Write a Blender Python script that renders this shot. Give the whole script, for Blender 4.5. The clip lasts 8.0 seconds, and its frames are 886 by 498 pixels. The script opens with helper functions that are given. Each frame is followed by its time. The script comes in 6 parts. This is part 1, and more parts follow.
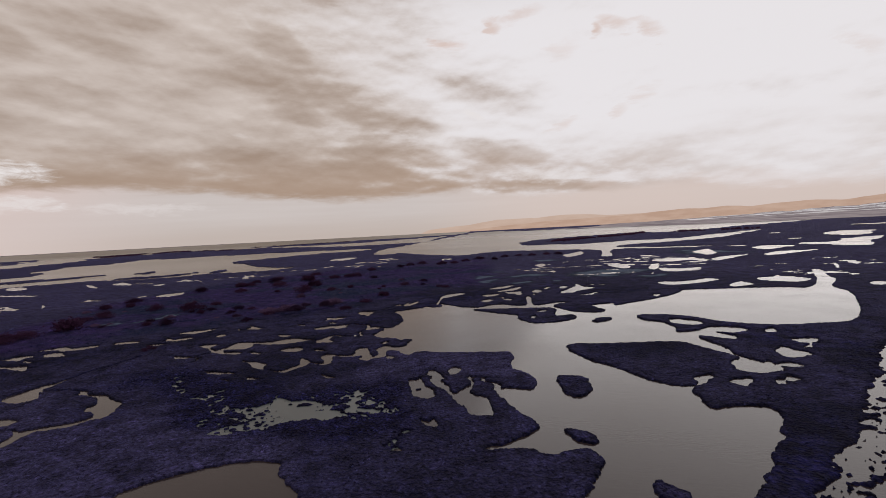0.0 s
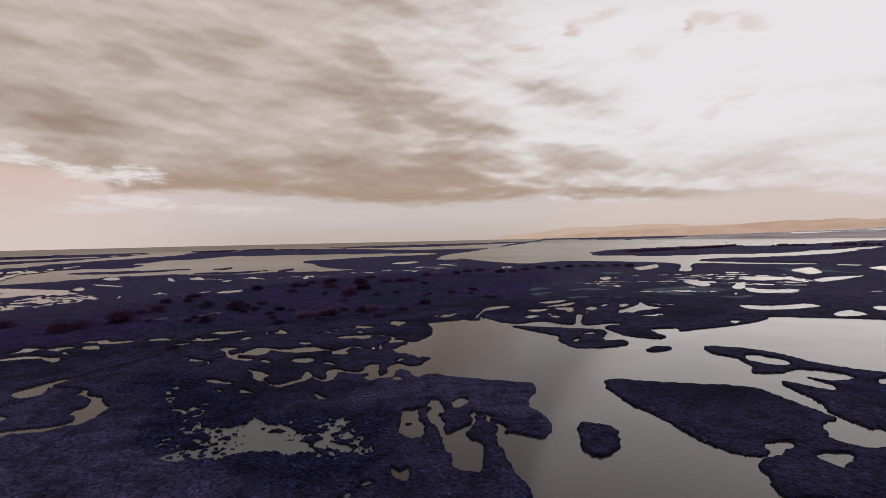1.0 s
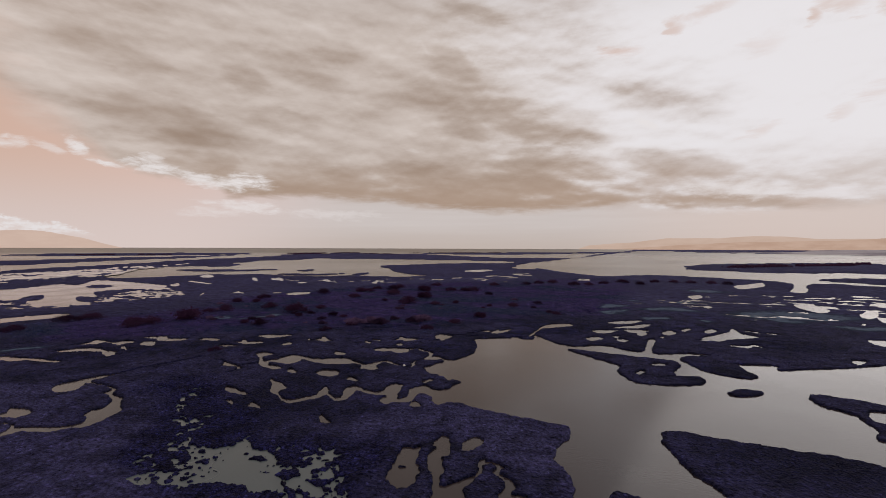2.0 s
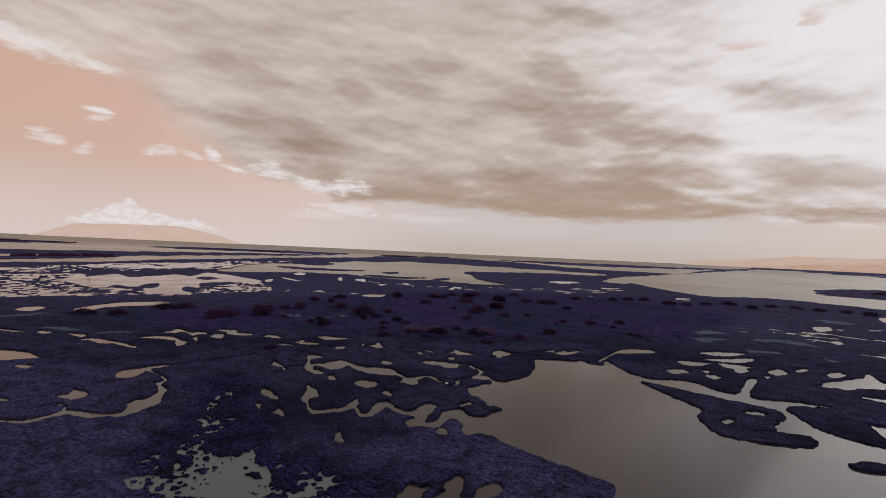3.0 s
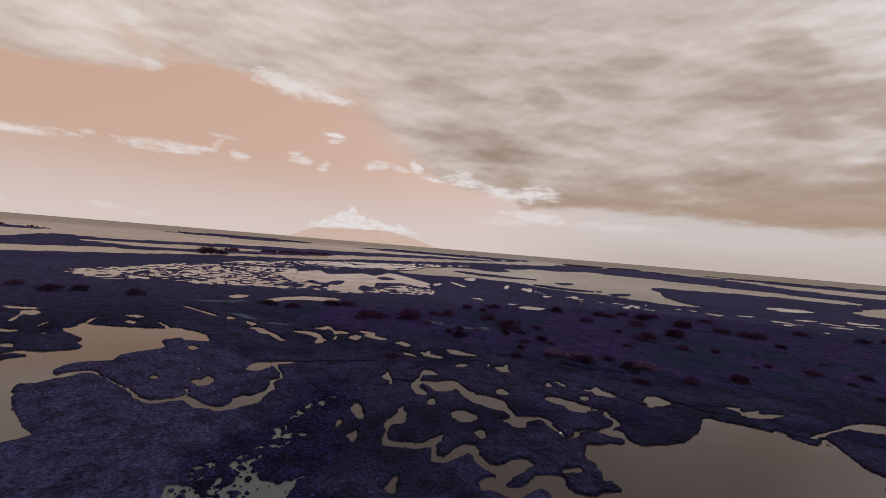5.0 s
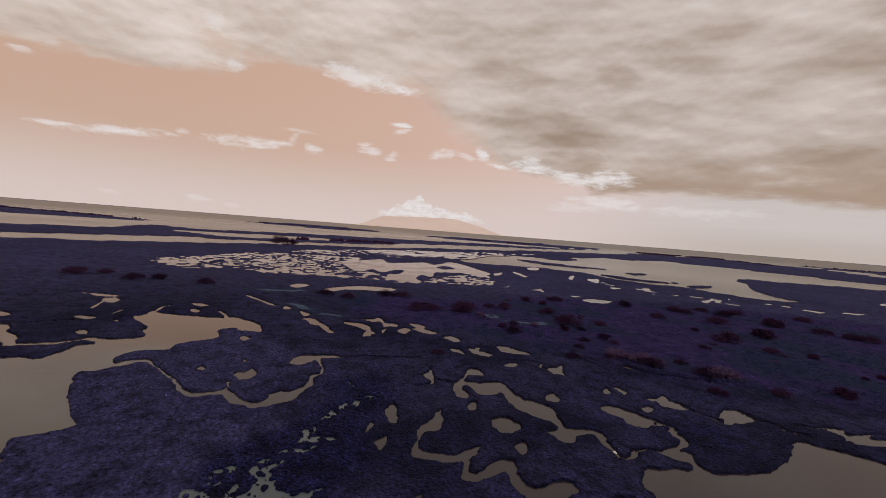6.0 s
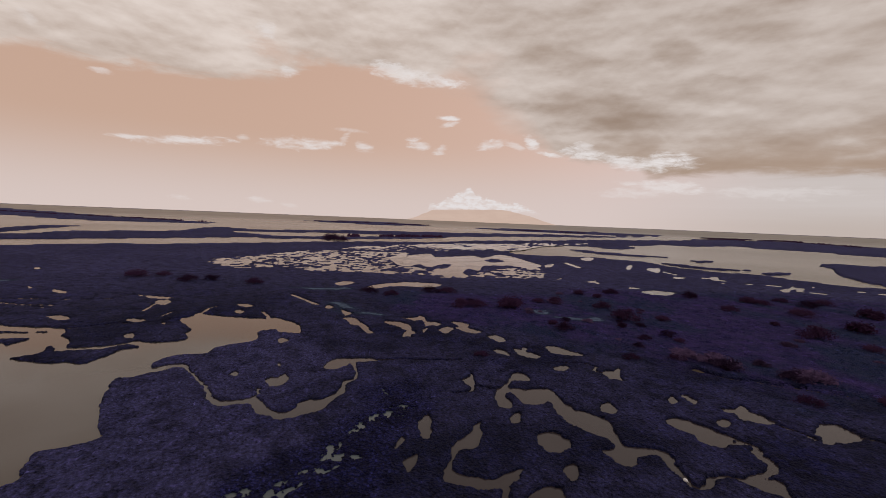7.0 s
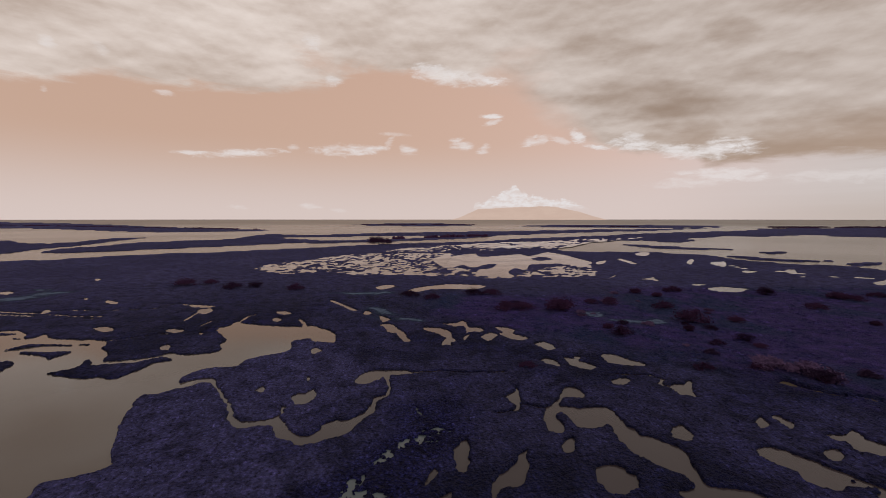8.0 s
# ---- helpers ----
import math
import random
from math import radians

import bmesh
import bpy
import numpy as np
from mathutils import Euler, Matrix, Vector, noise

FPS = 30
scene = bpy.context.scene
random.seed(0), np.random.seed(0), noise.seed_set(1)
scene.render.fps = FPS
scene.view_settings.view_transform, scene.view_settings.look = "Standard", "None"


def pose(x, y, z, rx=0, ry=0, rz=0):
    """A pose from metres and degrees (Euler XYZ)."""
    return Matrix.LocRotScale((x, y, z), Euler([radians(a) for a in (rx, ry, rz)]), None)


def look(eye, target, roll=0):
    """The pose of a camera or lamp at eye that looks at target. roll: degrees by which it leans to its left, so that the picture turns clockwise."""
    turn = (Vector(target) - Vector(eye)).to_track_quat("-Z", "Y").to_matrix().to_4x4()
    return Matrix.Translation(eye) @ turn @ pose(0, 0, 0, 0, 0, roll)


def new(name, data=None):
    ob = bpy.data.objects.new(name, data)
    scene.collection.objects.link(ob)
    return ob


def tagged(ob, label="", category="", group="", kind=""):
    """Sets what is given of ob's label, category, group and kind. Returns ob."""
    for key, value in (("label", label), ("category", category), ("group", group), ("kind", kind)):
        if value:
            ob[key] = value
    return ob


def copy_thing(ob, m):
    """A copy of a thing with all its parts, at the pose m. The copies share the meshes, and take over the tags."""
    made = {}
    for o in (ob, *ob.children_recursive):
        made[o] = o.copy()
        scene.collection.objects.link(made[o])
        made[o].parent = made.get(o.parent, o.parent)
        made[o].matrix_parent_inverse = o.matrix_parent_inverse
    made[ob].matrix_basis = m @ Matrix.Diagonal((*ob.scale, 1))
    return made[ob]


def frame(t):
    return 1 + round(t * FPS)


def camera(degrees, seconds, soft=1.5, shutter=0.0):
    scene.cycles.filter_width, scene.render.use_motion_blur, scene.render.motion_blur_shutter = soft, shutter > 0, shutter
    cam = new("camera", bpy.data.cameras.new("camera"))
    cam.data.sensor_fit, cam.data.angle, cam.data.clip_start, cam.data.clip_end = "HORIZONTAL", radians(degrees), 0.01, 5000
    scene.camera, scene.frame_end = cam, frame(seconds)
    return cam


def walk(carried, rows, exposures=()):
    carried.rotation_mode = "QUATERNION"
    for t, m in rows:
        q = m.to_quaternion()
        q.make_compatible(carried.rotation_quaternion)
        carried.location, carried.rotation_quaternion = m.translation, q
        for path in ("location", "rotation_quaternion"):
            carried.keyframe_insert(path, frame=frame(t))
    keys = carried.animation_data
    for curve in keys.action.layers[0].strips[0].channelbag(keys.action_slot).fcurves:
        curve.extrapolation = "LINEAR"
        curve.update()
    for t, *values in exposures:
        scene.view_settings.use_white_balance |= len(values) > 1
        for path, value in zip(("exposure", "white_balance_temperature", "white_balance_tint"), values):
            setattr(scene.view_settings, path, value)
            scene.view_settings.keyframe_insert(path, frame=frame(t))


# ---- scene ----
cam = camera(89.9, 8.0, soft=0.7)
PATH = [
    (0, (1.487, 1.635, 12.137), (1.409, 3.632, 12.059), -3.0),
    (0.5, (3.849, 4.589, 12.117), (3.624, 6.576, 12.054), -2.3),
    (1, (5.977, 7.516, 12.153), (5.581, 9.476, 12.111), -1.3),
    (1.5, (7.746, 10.543, 12.235), (7.175, 12.46, 12.211), -0.8),
    (3, (11.205, 18.442, 12.704), (10.095, 20.106, 12.717), 2.6),
    (3.5, (11.66, 20.968, 12.853), (10.381, 22.505, 12.871), 3.0),
    (4, (11.685, 23.374, 12.969), (10.257, 24.773, 12.992), 3.3),
    (4.5, (11.637, 25.685, 13.293), (10.069, 26.926, 13.305), 4.0),
    (5, (11.251, 27.727, 13.512), (9.569, 28.808, 13.505), 4.8),
    (6.5, (8.436, 32.435, 14.265), (6.573, 33.152, 14.145), 3.5),
    (7, (6.883, 33.647, 14.254), (4.984, 34.258, 14.121), 2.3),
    (7.5, (5.136, 34.66, 14.185), (3.206, 35.168, 14.054), 1.0),
    (8, (3.137, 35.722, 14.094), (1.184, 36.13, 13.956), -0.0),
]
walk(cam, [(t, look(eye, target, roll)) for t, eye, target, roll in PATH])

# ---- light and sky ----
SUN_AZ, SUN_EL = -34.0, 32.0          # degrees; azimuth counts to the left of north
sun = new("sun", bpy.data.lights.new("sun", "SUN"))
sun.data.energy, sun.data.angle, sun.data.color = 0.5, radians(60), (1.0, 0.93, 0.88)
sun.matrix_world = look((math.sin(radians(-SUN_AZ)) * 100, math.cos(radians(SUN_AZ)) * 100, math.tan(radians(SUN_EL)) * 100), (0, 0, 0))


class Graph:
    """A short way to write shader node arithmetic."""

    def __init__(self, tree):
        self.tree = tree
        tree.nodes.clear()

    def node(self, kind):
        return self.tree.nodes.new(kind)

    def put(self, socket, value):
        if isinstance(value, bpy.types.NodeSocket):
            self.tree.links.new(value, socket)
        else:
            socket.default_value = value

    def math(self, op, a, b=0.0, c=0.0, clamp=False):
        n = self.node("ShaderNodeMath")
        n.operation, n.use_clamp = op, clamp
        for socket, value in zip(n.inputs, (a, b, c)):
            self.put(socket, value)
        return n.outputs[0]

    def step(self, x, low, high, to_low=0.0, to_high=1.0):
        n = self.node("ShaderNodeMapRange")
        n.interpolation_type = "SMOOTHSTEP"
        for socket, value in zip(n.inputs, (x, low, high, to_low, to_high)):
            self.put(socket, value)
        return n.outputs[0]

    def mix(self, f, a, b, blend="MIX"):
        n = self.node("ShaderNodeMix")
        n.data_type, n.blend_type = "RGBA", blend
        self.put(n.inputs[0], f)
        self.put(n.inputs[6], a if isinstance(a, bpy.types.NodeSocket) else (*a, 1.0))
        self.put(n.inputs[7], b if isinstance(b, bpy.types.NodeSocket) else (*b, 1.0))
        return n.outputs[2]

    def noise(self, vector, scale, detail=5.0, rough=0.55, distort=0.0):
        n = self.node("ShaderNodeTexNoise")
        self.put(n.inputs["Vector"], vector)
        for key, value in (("Scale", scale), ("Detail", detail), ("Roughness", rough), ("Distortion", distort)):
            n.inputs[key].default_value = value
        return n.outputs["Fac"]

    def place(self, vector, scale=(1, 1, 1), turn=0.0, shift=(0, 0, 0)):
        n = self.node("ShaderNodeMapping")
        self.put(n.inputs["Vector"], vector)
        n.inputs["Scale"].default_value, n.inputs["Location"].default_value = scale, shift
        n.inputs["Rotation"].default_value = (0, 0, radians(turn))
        return n.outputs[0]

    def attribute(self, name):
        n = self.node("ShaderNodeAttribute")
        n.attribute_name = name
        return n.outputs["Fac"]

    def xyz(self, x, y, z=0.0):
        n = self.node("ShaderNodeCombineXYZ")
        for socket, value in zip(n.inputs, (x, y, z)):
            self.put(socket, value)
        return n.outputs[0]

    def curve(self, x, low, high, points, top):
        """A height in 0..top over x in low..high, through points (x, height)."""
        n = self.node("ShaderNodeFloatCurve")
        self.put(n.inputs["Value"], self.math("DIVIDE", self.math("SUBTRACT", x, low), high - low))
        line = n.mapping.curves[0]
        points = sorted(points)
        while len(line.points) < len(points):
            line.points.new(0.5, 0.5)
        for handle, (px, py) in zip(line.points, points):
            handle.location = ((px - low) / (high - low), py / top)
        n.mapping.update()
        return self.math("MULTIPLY", n.outputs[0], top)


def build_sky():
    world = bpy.data.worlds.new("sky")
    scene.world = world
    world.use_nodes = True
    g = Graph(world.node_tree)
    way = g.node("ShaderNodeTexCoord").outputs["Generated"]
    parts = g.node("ShaderNodeSeparateXYZ")
    g.put(parts.inputs[0], way)
    x, y, z = parts.outputs
    az = g.math("MULTIPLY", g.math("ARCTAN2", g.math("MULTIPLY", x, -1.0), y), 180 / math.pi)
    el = g.math("MULTIPLY", g.math("ARCSINE", z), 180 / math.pi)
    lift = g.math("ADD", g.math("MAXIMUM", z, 0.0), 0.13)
    flat = g.xyz(g.math("DIVIDE", x, lift), g.math("DIVIDE", y, lift))
    round_ = g.xyz(az, g.math("MULTIPLY", el, 2.2))
    # clear air: a sky model, warm as the clip shows it
    model = g.node("ShaderNodeTexSky")
    model.sky_type, model.sun_disc = "NISHITA", False
    model.sun_elevation, model.sun_rotation = radians(SUN_EL), radians(SUN_AZ)
    model.dust_density = 2.0
    rgb = g.node("ShaderNodeSeparateColor")
    g.put(rgb.inputs[0], model.outputs[0])
    warm = g.node("ShaderNodeCombineColor")
    for socket, source, gain in zip(warm.inputs, (2, 1, 0), (0.060, 0.046, 0.050)):
        g.put(socket, g.math("MULTIPLY", rgb.outputs[source], gain))
    clear = g.mix(0.75, warm.outputs[0], (0.67, 0.46, 0.355))
    clear = g.mix(g.step(el, 10.0, 0.0, 0.0, 0.9), clear, (0.69, 0.58, 0.55))
    # the pale strip under the cloud deck
    strip = g.mix(g.noise(g.place(round_, (0.05, 0.5, 1)), 1.0, 4.0), (0.545, 0.48, 0.455), (0.63, 0.575, 0.56))
    strip = g.mix(g.step(el, 3.5, 0.0, 0.0, 0.7), strip, (0.50, 0.415, 0.37))
    strip = g.mix(g.step(az, 8.0, -14.0, 0.0, 0.75), strip, (0.67, 0.555, 0.51))
    low_sky = g.mix(g.step(az, 55.0, 30.0), clear, strip)
    # the deck: streaks drawn out along the wind, bright towards the sun
    along = g.place(flat, (1, 1, 1), 26)
    streak = g.noise(g.place(along, (1.6, 0.65, 1)), 1.0, 3.2, 0.44, 0.4)
    thread = g.noise(g.place(along, (6.0, 1.7, 1), 0, (7, 3, 0)), 1.0, 5.0, 0.58, 0.6)
    puff = g.noise(g.place(along, (1.4, 1.0, 1), 0, (4, 2, 0)), 1.6, 5.0, 0.46, 0.2)

    def heap(size, lift):                  # heaped cloud, sampled a little higher for its lit tops
        return g.noise(g.place(round_, (0.085 * size, 0.105 * size, 1), 0, (3, 9 + 0.23 * size * lift, 0)), 1.0, 8.0, 0.54, 0.0)

    billow = heap(1.0, 0.0)
    curls = g.math("SUBTRACT", heap(2.6, 0.0), heap(2.6, 0.6))
    shade = g.math("ADD", g.math("MULTIPLY", streak, 0.25), g.math("MULTIPLY", thread, 0.035))
    shade = g.math("ADD", shade, g.math("MULTIPLY_ADD", billow, 0.50, g.math("MULTIPLY", puff, 0.21)))
    shade = g.math("ADD", shade, g.math("MULTIPLY", curls, 0.32))
    # single clouds as (azimuth, height, half length, half thickness, tilt, strength), in degrees
    dark = [(53.0, 13.3, 8.1, 1.92, 10, 0.9), (56.4, 19.2, 2.6, 0.89, 16, 0.5), (34.1, 22.5, 5.3, 1.17, 9, 0.8), (45.7, 18.7, 2.4, 1.02, 23, 0.6), (37.4, 19.5, 2.6, 0.9, 11, 0.4), (40.0, 14.6, 2.5, 0.75, 13, 0.5), (20.5, 22.6, 2.8, 0.91, 28, 0.6), (19.6, 15.0, 3.1, 0.81, 19, 0.8), (26.1, 9.7, 6.4, 0.83, 4, 0.7), (38.3, 6.6, 5.7, 1.2, 3, 0.7), (19.0, 6.8, 10.8, 1.71, 3, 1), (17.2, 5.3, 5.5, 0.58, 3, 0.8), (22.4, 17.7, 4.3, 0.98, 8, 0.4), (7.0, 10.4, 6.0, 1.38, 7, 0.8), (8.7, 14.1, 7.9, 1.21, 10, 0.7)]
    dark += [(-4.8, 9.9, 5.8, 1.18, 12, 0.7), (9.2, 6.8, 8.9, 1.06, 4, 0.8), (-14.7, 4.7, 12.8, 0.56, 4, 0.7), (-4.9, 16.3, 5.9, 1.11, 16, 0.35), (17.2, 27.8, 3.7, 0.67, 9, 0.4), (-24.1, 7.5, 4.6, 1.35, 3, 0.4), (48.6, 10.1, 2.1, 0.83, 13, 0.7), (43.7, 6.1, 2.9, 0.38, 1, 0.8), (39.7, 5.3, 1.1, 0.27, 16, 0.9), (33.1, 5.1, 2.0, 0.28, 6, 0.7), (40.4, 15.1, 3.0, 0.7, 14, 0.8), (60.3, 19.6, 3.7, 0.71, 8, 0.4), (68.5, 17.8, 2.8, 1.55, 28, 0.3), (37.1, 20.3, 2.4, 0.72, 22, 0.5), (34.3, 8.1, 3.3, 1.31, -5, 0.7)]
    dark += [(39.7, 6.9, 2.2, 0.57, 10, 0.5), (46.3, 6.0, 2.0, 0.25, 9, 0.8), (39.9, 5.3, 1.0, 0.23, 14, 0.9), (34.9, 5.2, 1.3, 0.22, 7, 0.7), (50.2, 9.6, 3.6, 0.87, 5, 0.5), (33.9, 22.9, 4.8, 0.91, 14, 0.6), (39.0, 20.6, 4.4, 1.27, 8, 0.5), (43.8, 15.0, 5.9, 0.95, 2, 0.7), (19.2, 15.1, 3.3, 0.92, 13, 0.8), (21.0, 21.9, 3.1, 0.69, 12, 0.5), (26.2, 7.2, 4.3, 1.22, 9, 1), (15.1, 5.8, 4.9, 0.75, 0, 1), (9.1, 7.3, 5.2, 1.16, 3, 0.9), (5.0, 10.1, 3.6, 0.81, 9, 0.9), (10.9, 16.4, 7.1, 1.12, 10, 0.6)]
    dark += [(18.1, 28.2, 3.8, 0.41, 11, 0.6), (-34.8, 13.4, 2.6, 1.06, 28, 0.3), (-41.1, 10.2, 1.9, 0.9, -10, 0.3)]
    light = [(61.5, 9.7, 1.2, 0.47, 44, 0.9), (59.4, 8.6, 2.0, 0.2, 12, 0.9), (55.0, 8.6, 2.6, 0.52, 8, 0.9), (49.5, 7.5, 4.1, 0.63, 7, 0.9), (45.3, 7.7, 2.5, 0.61, 7, 1), (55.1, 9.3, 1.4, 0.39, 19, 0.7), (47.1, 5.1, 3.9, 0.31, 0, 0.7), (49.4, 4.0, 3.5, 0.51, -2, 0.45), (45.7, 4.6, 3.6, 0.56, 3, 0.7), (36.0, 4.1, 5.8, 0.55, 1, 0.4), (71.9, 12.6, 1.4, 0.27, 2, 0.9), (72.1, 11.9, 1.3, 0.27, -14, 0.8), (76.0, 9.3, 1.4, 0.55, 9, 0.75), (73.1, 8.7, 0.9, 0.42, -16, 0.7), (66.8, 9.5, 1.8, 0.48, -10, 0.7)]
    light += [(63.7, 9.5, 1.5, 0.27, 17, 0.5), (107.2, 7.3, 2.0, 0.24, -2, 0.7), (102.9, 7.5, 4.5, 0.37, -4, 0.8), (96.6, 8.4, 0.7, 0.26, -4, 0.5), (91.4, 8.4, 2.9, 0.53, -4, 0.8), (88.3, 8.4, 2.9, 0.47, -7, 0.8), (85.0, 9.5, 1.1, 0.27, -46, 0.5), (84.3, 10.5, 2.1, 0.2, 2, 0.4), (82.7, 8.5, 1.3, 0.48, 7, 0.7), (102.9, 1.4, 1.1, 0.26, 5, 0.5), (94.5, 1.4, 1.3, 0.27, 6, 0.5), (91.5, 1.0, 1.0, 0.21, 5, 0.3), (78.4, 17.5, 3.9, 0.88, 7, 0.8), (73.8, 16.9, 3.6, 0.57, 6, 0.9), (94.2, 20.3, 1.1, 0.68, 15, 0.5)]
    light += [(91.9, 16.3, 1.2, 0.43, -1, 0.6), (109.6, 13.2, 0.8, 0.22, 2, 0.5), (119.1, 16.3, 0.6, 0.37, 19, 0.5), (115.2, 16.6, 0.8, 0.39, 38, 0.35), (-2.3, 14.4, 1.5, 0.32, 26, 0.8), (-11.4, 6.3, 5.7, 0.76, 6, 0.5), (3.3, 12.1, 3.0, 0.54, 11, 0.4), (25.8, 12.3, 1.0, 0.21, 7, 0.25), (119.5, 12.1, 0.3, 0.24, 17, 0.5)]
    orange = [(0.9, 22.1, 2.1, 0.53, 6, 0.8), (-5.6, 23.6, 0.8, 0.45, -20, 0.7), (-8.6, 24.7, 2.4, 0.48, -8, 0.5), (-17.8, 21.9, 0.6, 0.46, -15, 0.9), (-20.0, 22.1, 1.7, 0.44, 20, 0.6), (-23.2, 21.2, 1.7, 0.43, 26, 0.6), (-20.0, 13.1, 0.7, 0.55, -16, 0.35), (-22.1, 14.3, 1.9, 0.63, -15, 0.45), (-14.0, 21.3, 1.4, 1.17, 54, 0.25), (-13.4, 12.4, 1.5, 0.42, -16, 0.35), (-41.5, 15.0, 1.3, 0.47, 27, 0.3), (93.6, 18.5, 2.8, 0.82, 17, 0.75), (89.0, 18.0, 2.2, 0.73, 3, 0.8), (-32.9, 3.6, 11.5, 0.94, 5, 0.35), (68.0, 17.8, 2.7, 1.73, 29, 0.25)]
    sway = g.noise(g.place(round_, (0.11, 0.2, 1)), 1.0, 6.0, 0.62, 0.3)
    bend = g.noise(g.place(round_, (0.11, 0.2, 1), 0, (17, 5, 0)), 1.0, 7.0, 0.66, 0.3)
    fine = g.noise(g.place(round_, (0.50, 0.70, 1), 0, (31, 2, 0)), 1.0, 6.0, 0.65, 0.4)

    def strokes(clouds, spread, loose, ruffle, depth, low, high):
        total = 0.0
        u0 = g.math("MULTIPLY_ADD", g.math("SUBTRACT", sway, 0.5), loose * 6.0, az)
        v0 = g.math("MULTIPLY_ADD", g.math("SUBTRACT", bend, 0.5), loose * 3.0, el)
        rough = g.math("MULTIPLY_ADD", g.math("SUBTRACT", ruffle, 0.5), depth, 0.0)
        for a0, e0, wide, thick, tilt, strength in clouds:
            c, s = math.cos(radians(tilt)), math.sin(radians(tilt))
            wide, thick = wide * spread, thick * spread * 1.25
            u = g.math("MULTIPLY_ADD", v0, s / wide, g.math("MULTIPLY_ADD", u0, c / wide, -(a0 * c + e0 * s) / wide))
            v = g.math("MULTIPLY_ADD", v0, c / thick, g.math("MULTIPLY_ADD", u0, -s / thick, (a0 * s - e0 * c) / thick))
            q = g.math("MULTIPLY_ADD", u, u, g.math("MULTIPLY_ADD", v, v, rough))
            f = g.step(q, low, high, strength, 0.0)
            total = f if total == 0.0 else g.math("MAXIMUM", total, f)
        return total

    gloom = strokes(dark, 1.3, 0.55, puff, 2.2, 0.0, 1.3)
    shade = g.math("SUBTRACT", shade, g.math("MULTIPLY", gloom, 0.185))
    deck = g.mix(g.step(shade, 0.10, 0.775), (0.33, 0.240, 0.187), (0.72, 0.635, 0.590))
    gain = g.curve(az, -180, 180, [(-180, 0.95), (-50, 1.0), (0, 1.0), (20, 0.94), (45, 0.93), (62, 0.98), (85, 1.10), (120, 1.12), (180, 1.0)], 2.0)
    deck = g.mix(1.0, deck, g.xyz(gain, gain, gain), "MULTIPLY")
    toward = g.node("ShaderNodeVectorMath")
    toward.operation = "DOT_PRODUCT"
    g.put(toward.inputs[0], way)
    aim = (math.sin(radians(36)) * math.cos(radians(22)), math.cos(radians(36)) * math.cos(radians(22)), math.sin(radians(22)))
    toward.inputs[1].default_value = aim
    glow = g.math("ADD", g.math("MULTIPLY", g.math("DIVIDE", g.math("SUBTRACT", toward.outputs["Value"], 0.50), 0.45, clamp=True), 1.15), g.math("MULTIPLY", g.math("SUBTRACT", shade, 0.5), 1.7))
    glow = g.math("SUBTRACT", glow, g.math("MULTIPLY", gloom, 0.16))
    deck = g.mix(g.step(glow, 0.15, 1.12), deck, (0.80, 0.77, 0.79))
    base = g.math("MULTIPLY", g.step(el, 12.5, 5.0), g.step(shade, 0.60, 0.38, 0.15, 1.0))
    deck = g.mix(g.math("MULTIPLY", base, g.step(az, -40.0, -5.0, 0.25, 0.72)), deck, (0.405, 0.285, 0.212))
    edge = g.curve(az, -180, 180, [(-180, 4), (-70, 3.5), (-42.8, 2.62), (-31.2, 3.22), (-28.4, 4.15), (-23.7, 4.12), (-16.7, 3.91), (-7.2, 4.04), (1.2, 4.8), (11.7, 4.4), (22.6, 4.97), (32.4, 5.78), (42.5, 5.87), (48.1, 5.77), (48.3, 6.55), (53.7, 7.32), (60.3, 8.76), (63.0, 10.37), (65.5, 11.82), (68.0, 13.98), (70.9, 15.83), (77.3, 16.47), (82.3, 17.55), (85.8, 17.66), (89.2, 17.27), (90.9, 16.01), (95.1, 15.28), (98.2, 14.8), (102.3, 14.38), (106.6, 14.29), (110.1, 13.96), (112.4, 14.15), (115.0, 14.12), (117.5, 13.43), (119.7, 12.67), (135, 13.4), (180, 8)], 30.0)
    ragged = g.math("MULTIPLY", g.math("SUBTRACT", g.noise(g.place(round_, (0.22, 0.5, 1)), 1.0, 7.0, 0.64, 0.4), 0.5), g.step(az, 40.0, 62.0, 2.2, 3.0))
    above = g.math("ADD", g.math("SUBTRACT", el, edge), ragged)
    hazy = g.math("MULTIPLY", g.step(az, 57.0, 63.0), g.step(az, 76.0, 70.0))
    sky = g.mix(g.step(above, g.math("MULTIPLY_ADD", hazy, -0.8, -0.5), g.math("MULTIPLY_ADD", hazy, 3.4, 0.9)), low_sky, deck)
    sky = g.mix(g.math("MULTIPLY", strokes(orange, 1.5, 1.0, sway, 7.0, -0.6, 1.2), 0.75), sky, clear)
    white = g.math("MULTIPLY", strokes(light, 1.12, 0.27, fine, 4.2, -0.42, 1.3), g.step(thread, 0.30, 0.52, 0.65, 1.0))
    sky = g.mix(white, sky, (0.79, 0.745, 0.74))
    # the cloud that caps the lone mountain, lit on its tops
    cap = g.curve(az, 55, 80, [(55, 0), (59, 0)] + [(60.0, 1.2), (61.0, 1.61), (62.2, 2.02), (63.1, 2.44), (64.2, 2.29), (65.2, 2.56), (66.7, 2.97), (67.2, 2.82), (67.7, 3.32), (68.3, 3.52), (68.8, 4.02), (69.3, 4.16), (69.7, 3.8), (70.6, 3.5), (71.3, 2.92), (72.4, 2.54), (73.1, 1.95), (74.0, 2.16), (74.2, 1.57)] + [(75.2, 0.4), (80, 0)], 10.0)
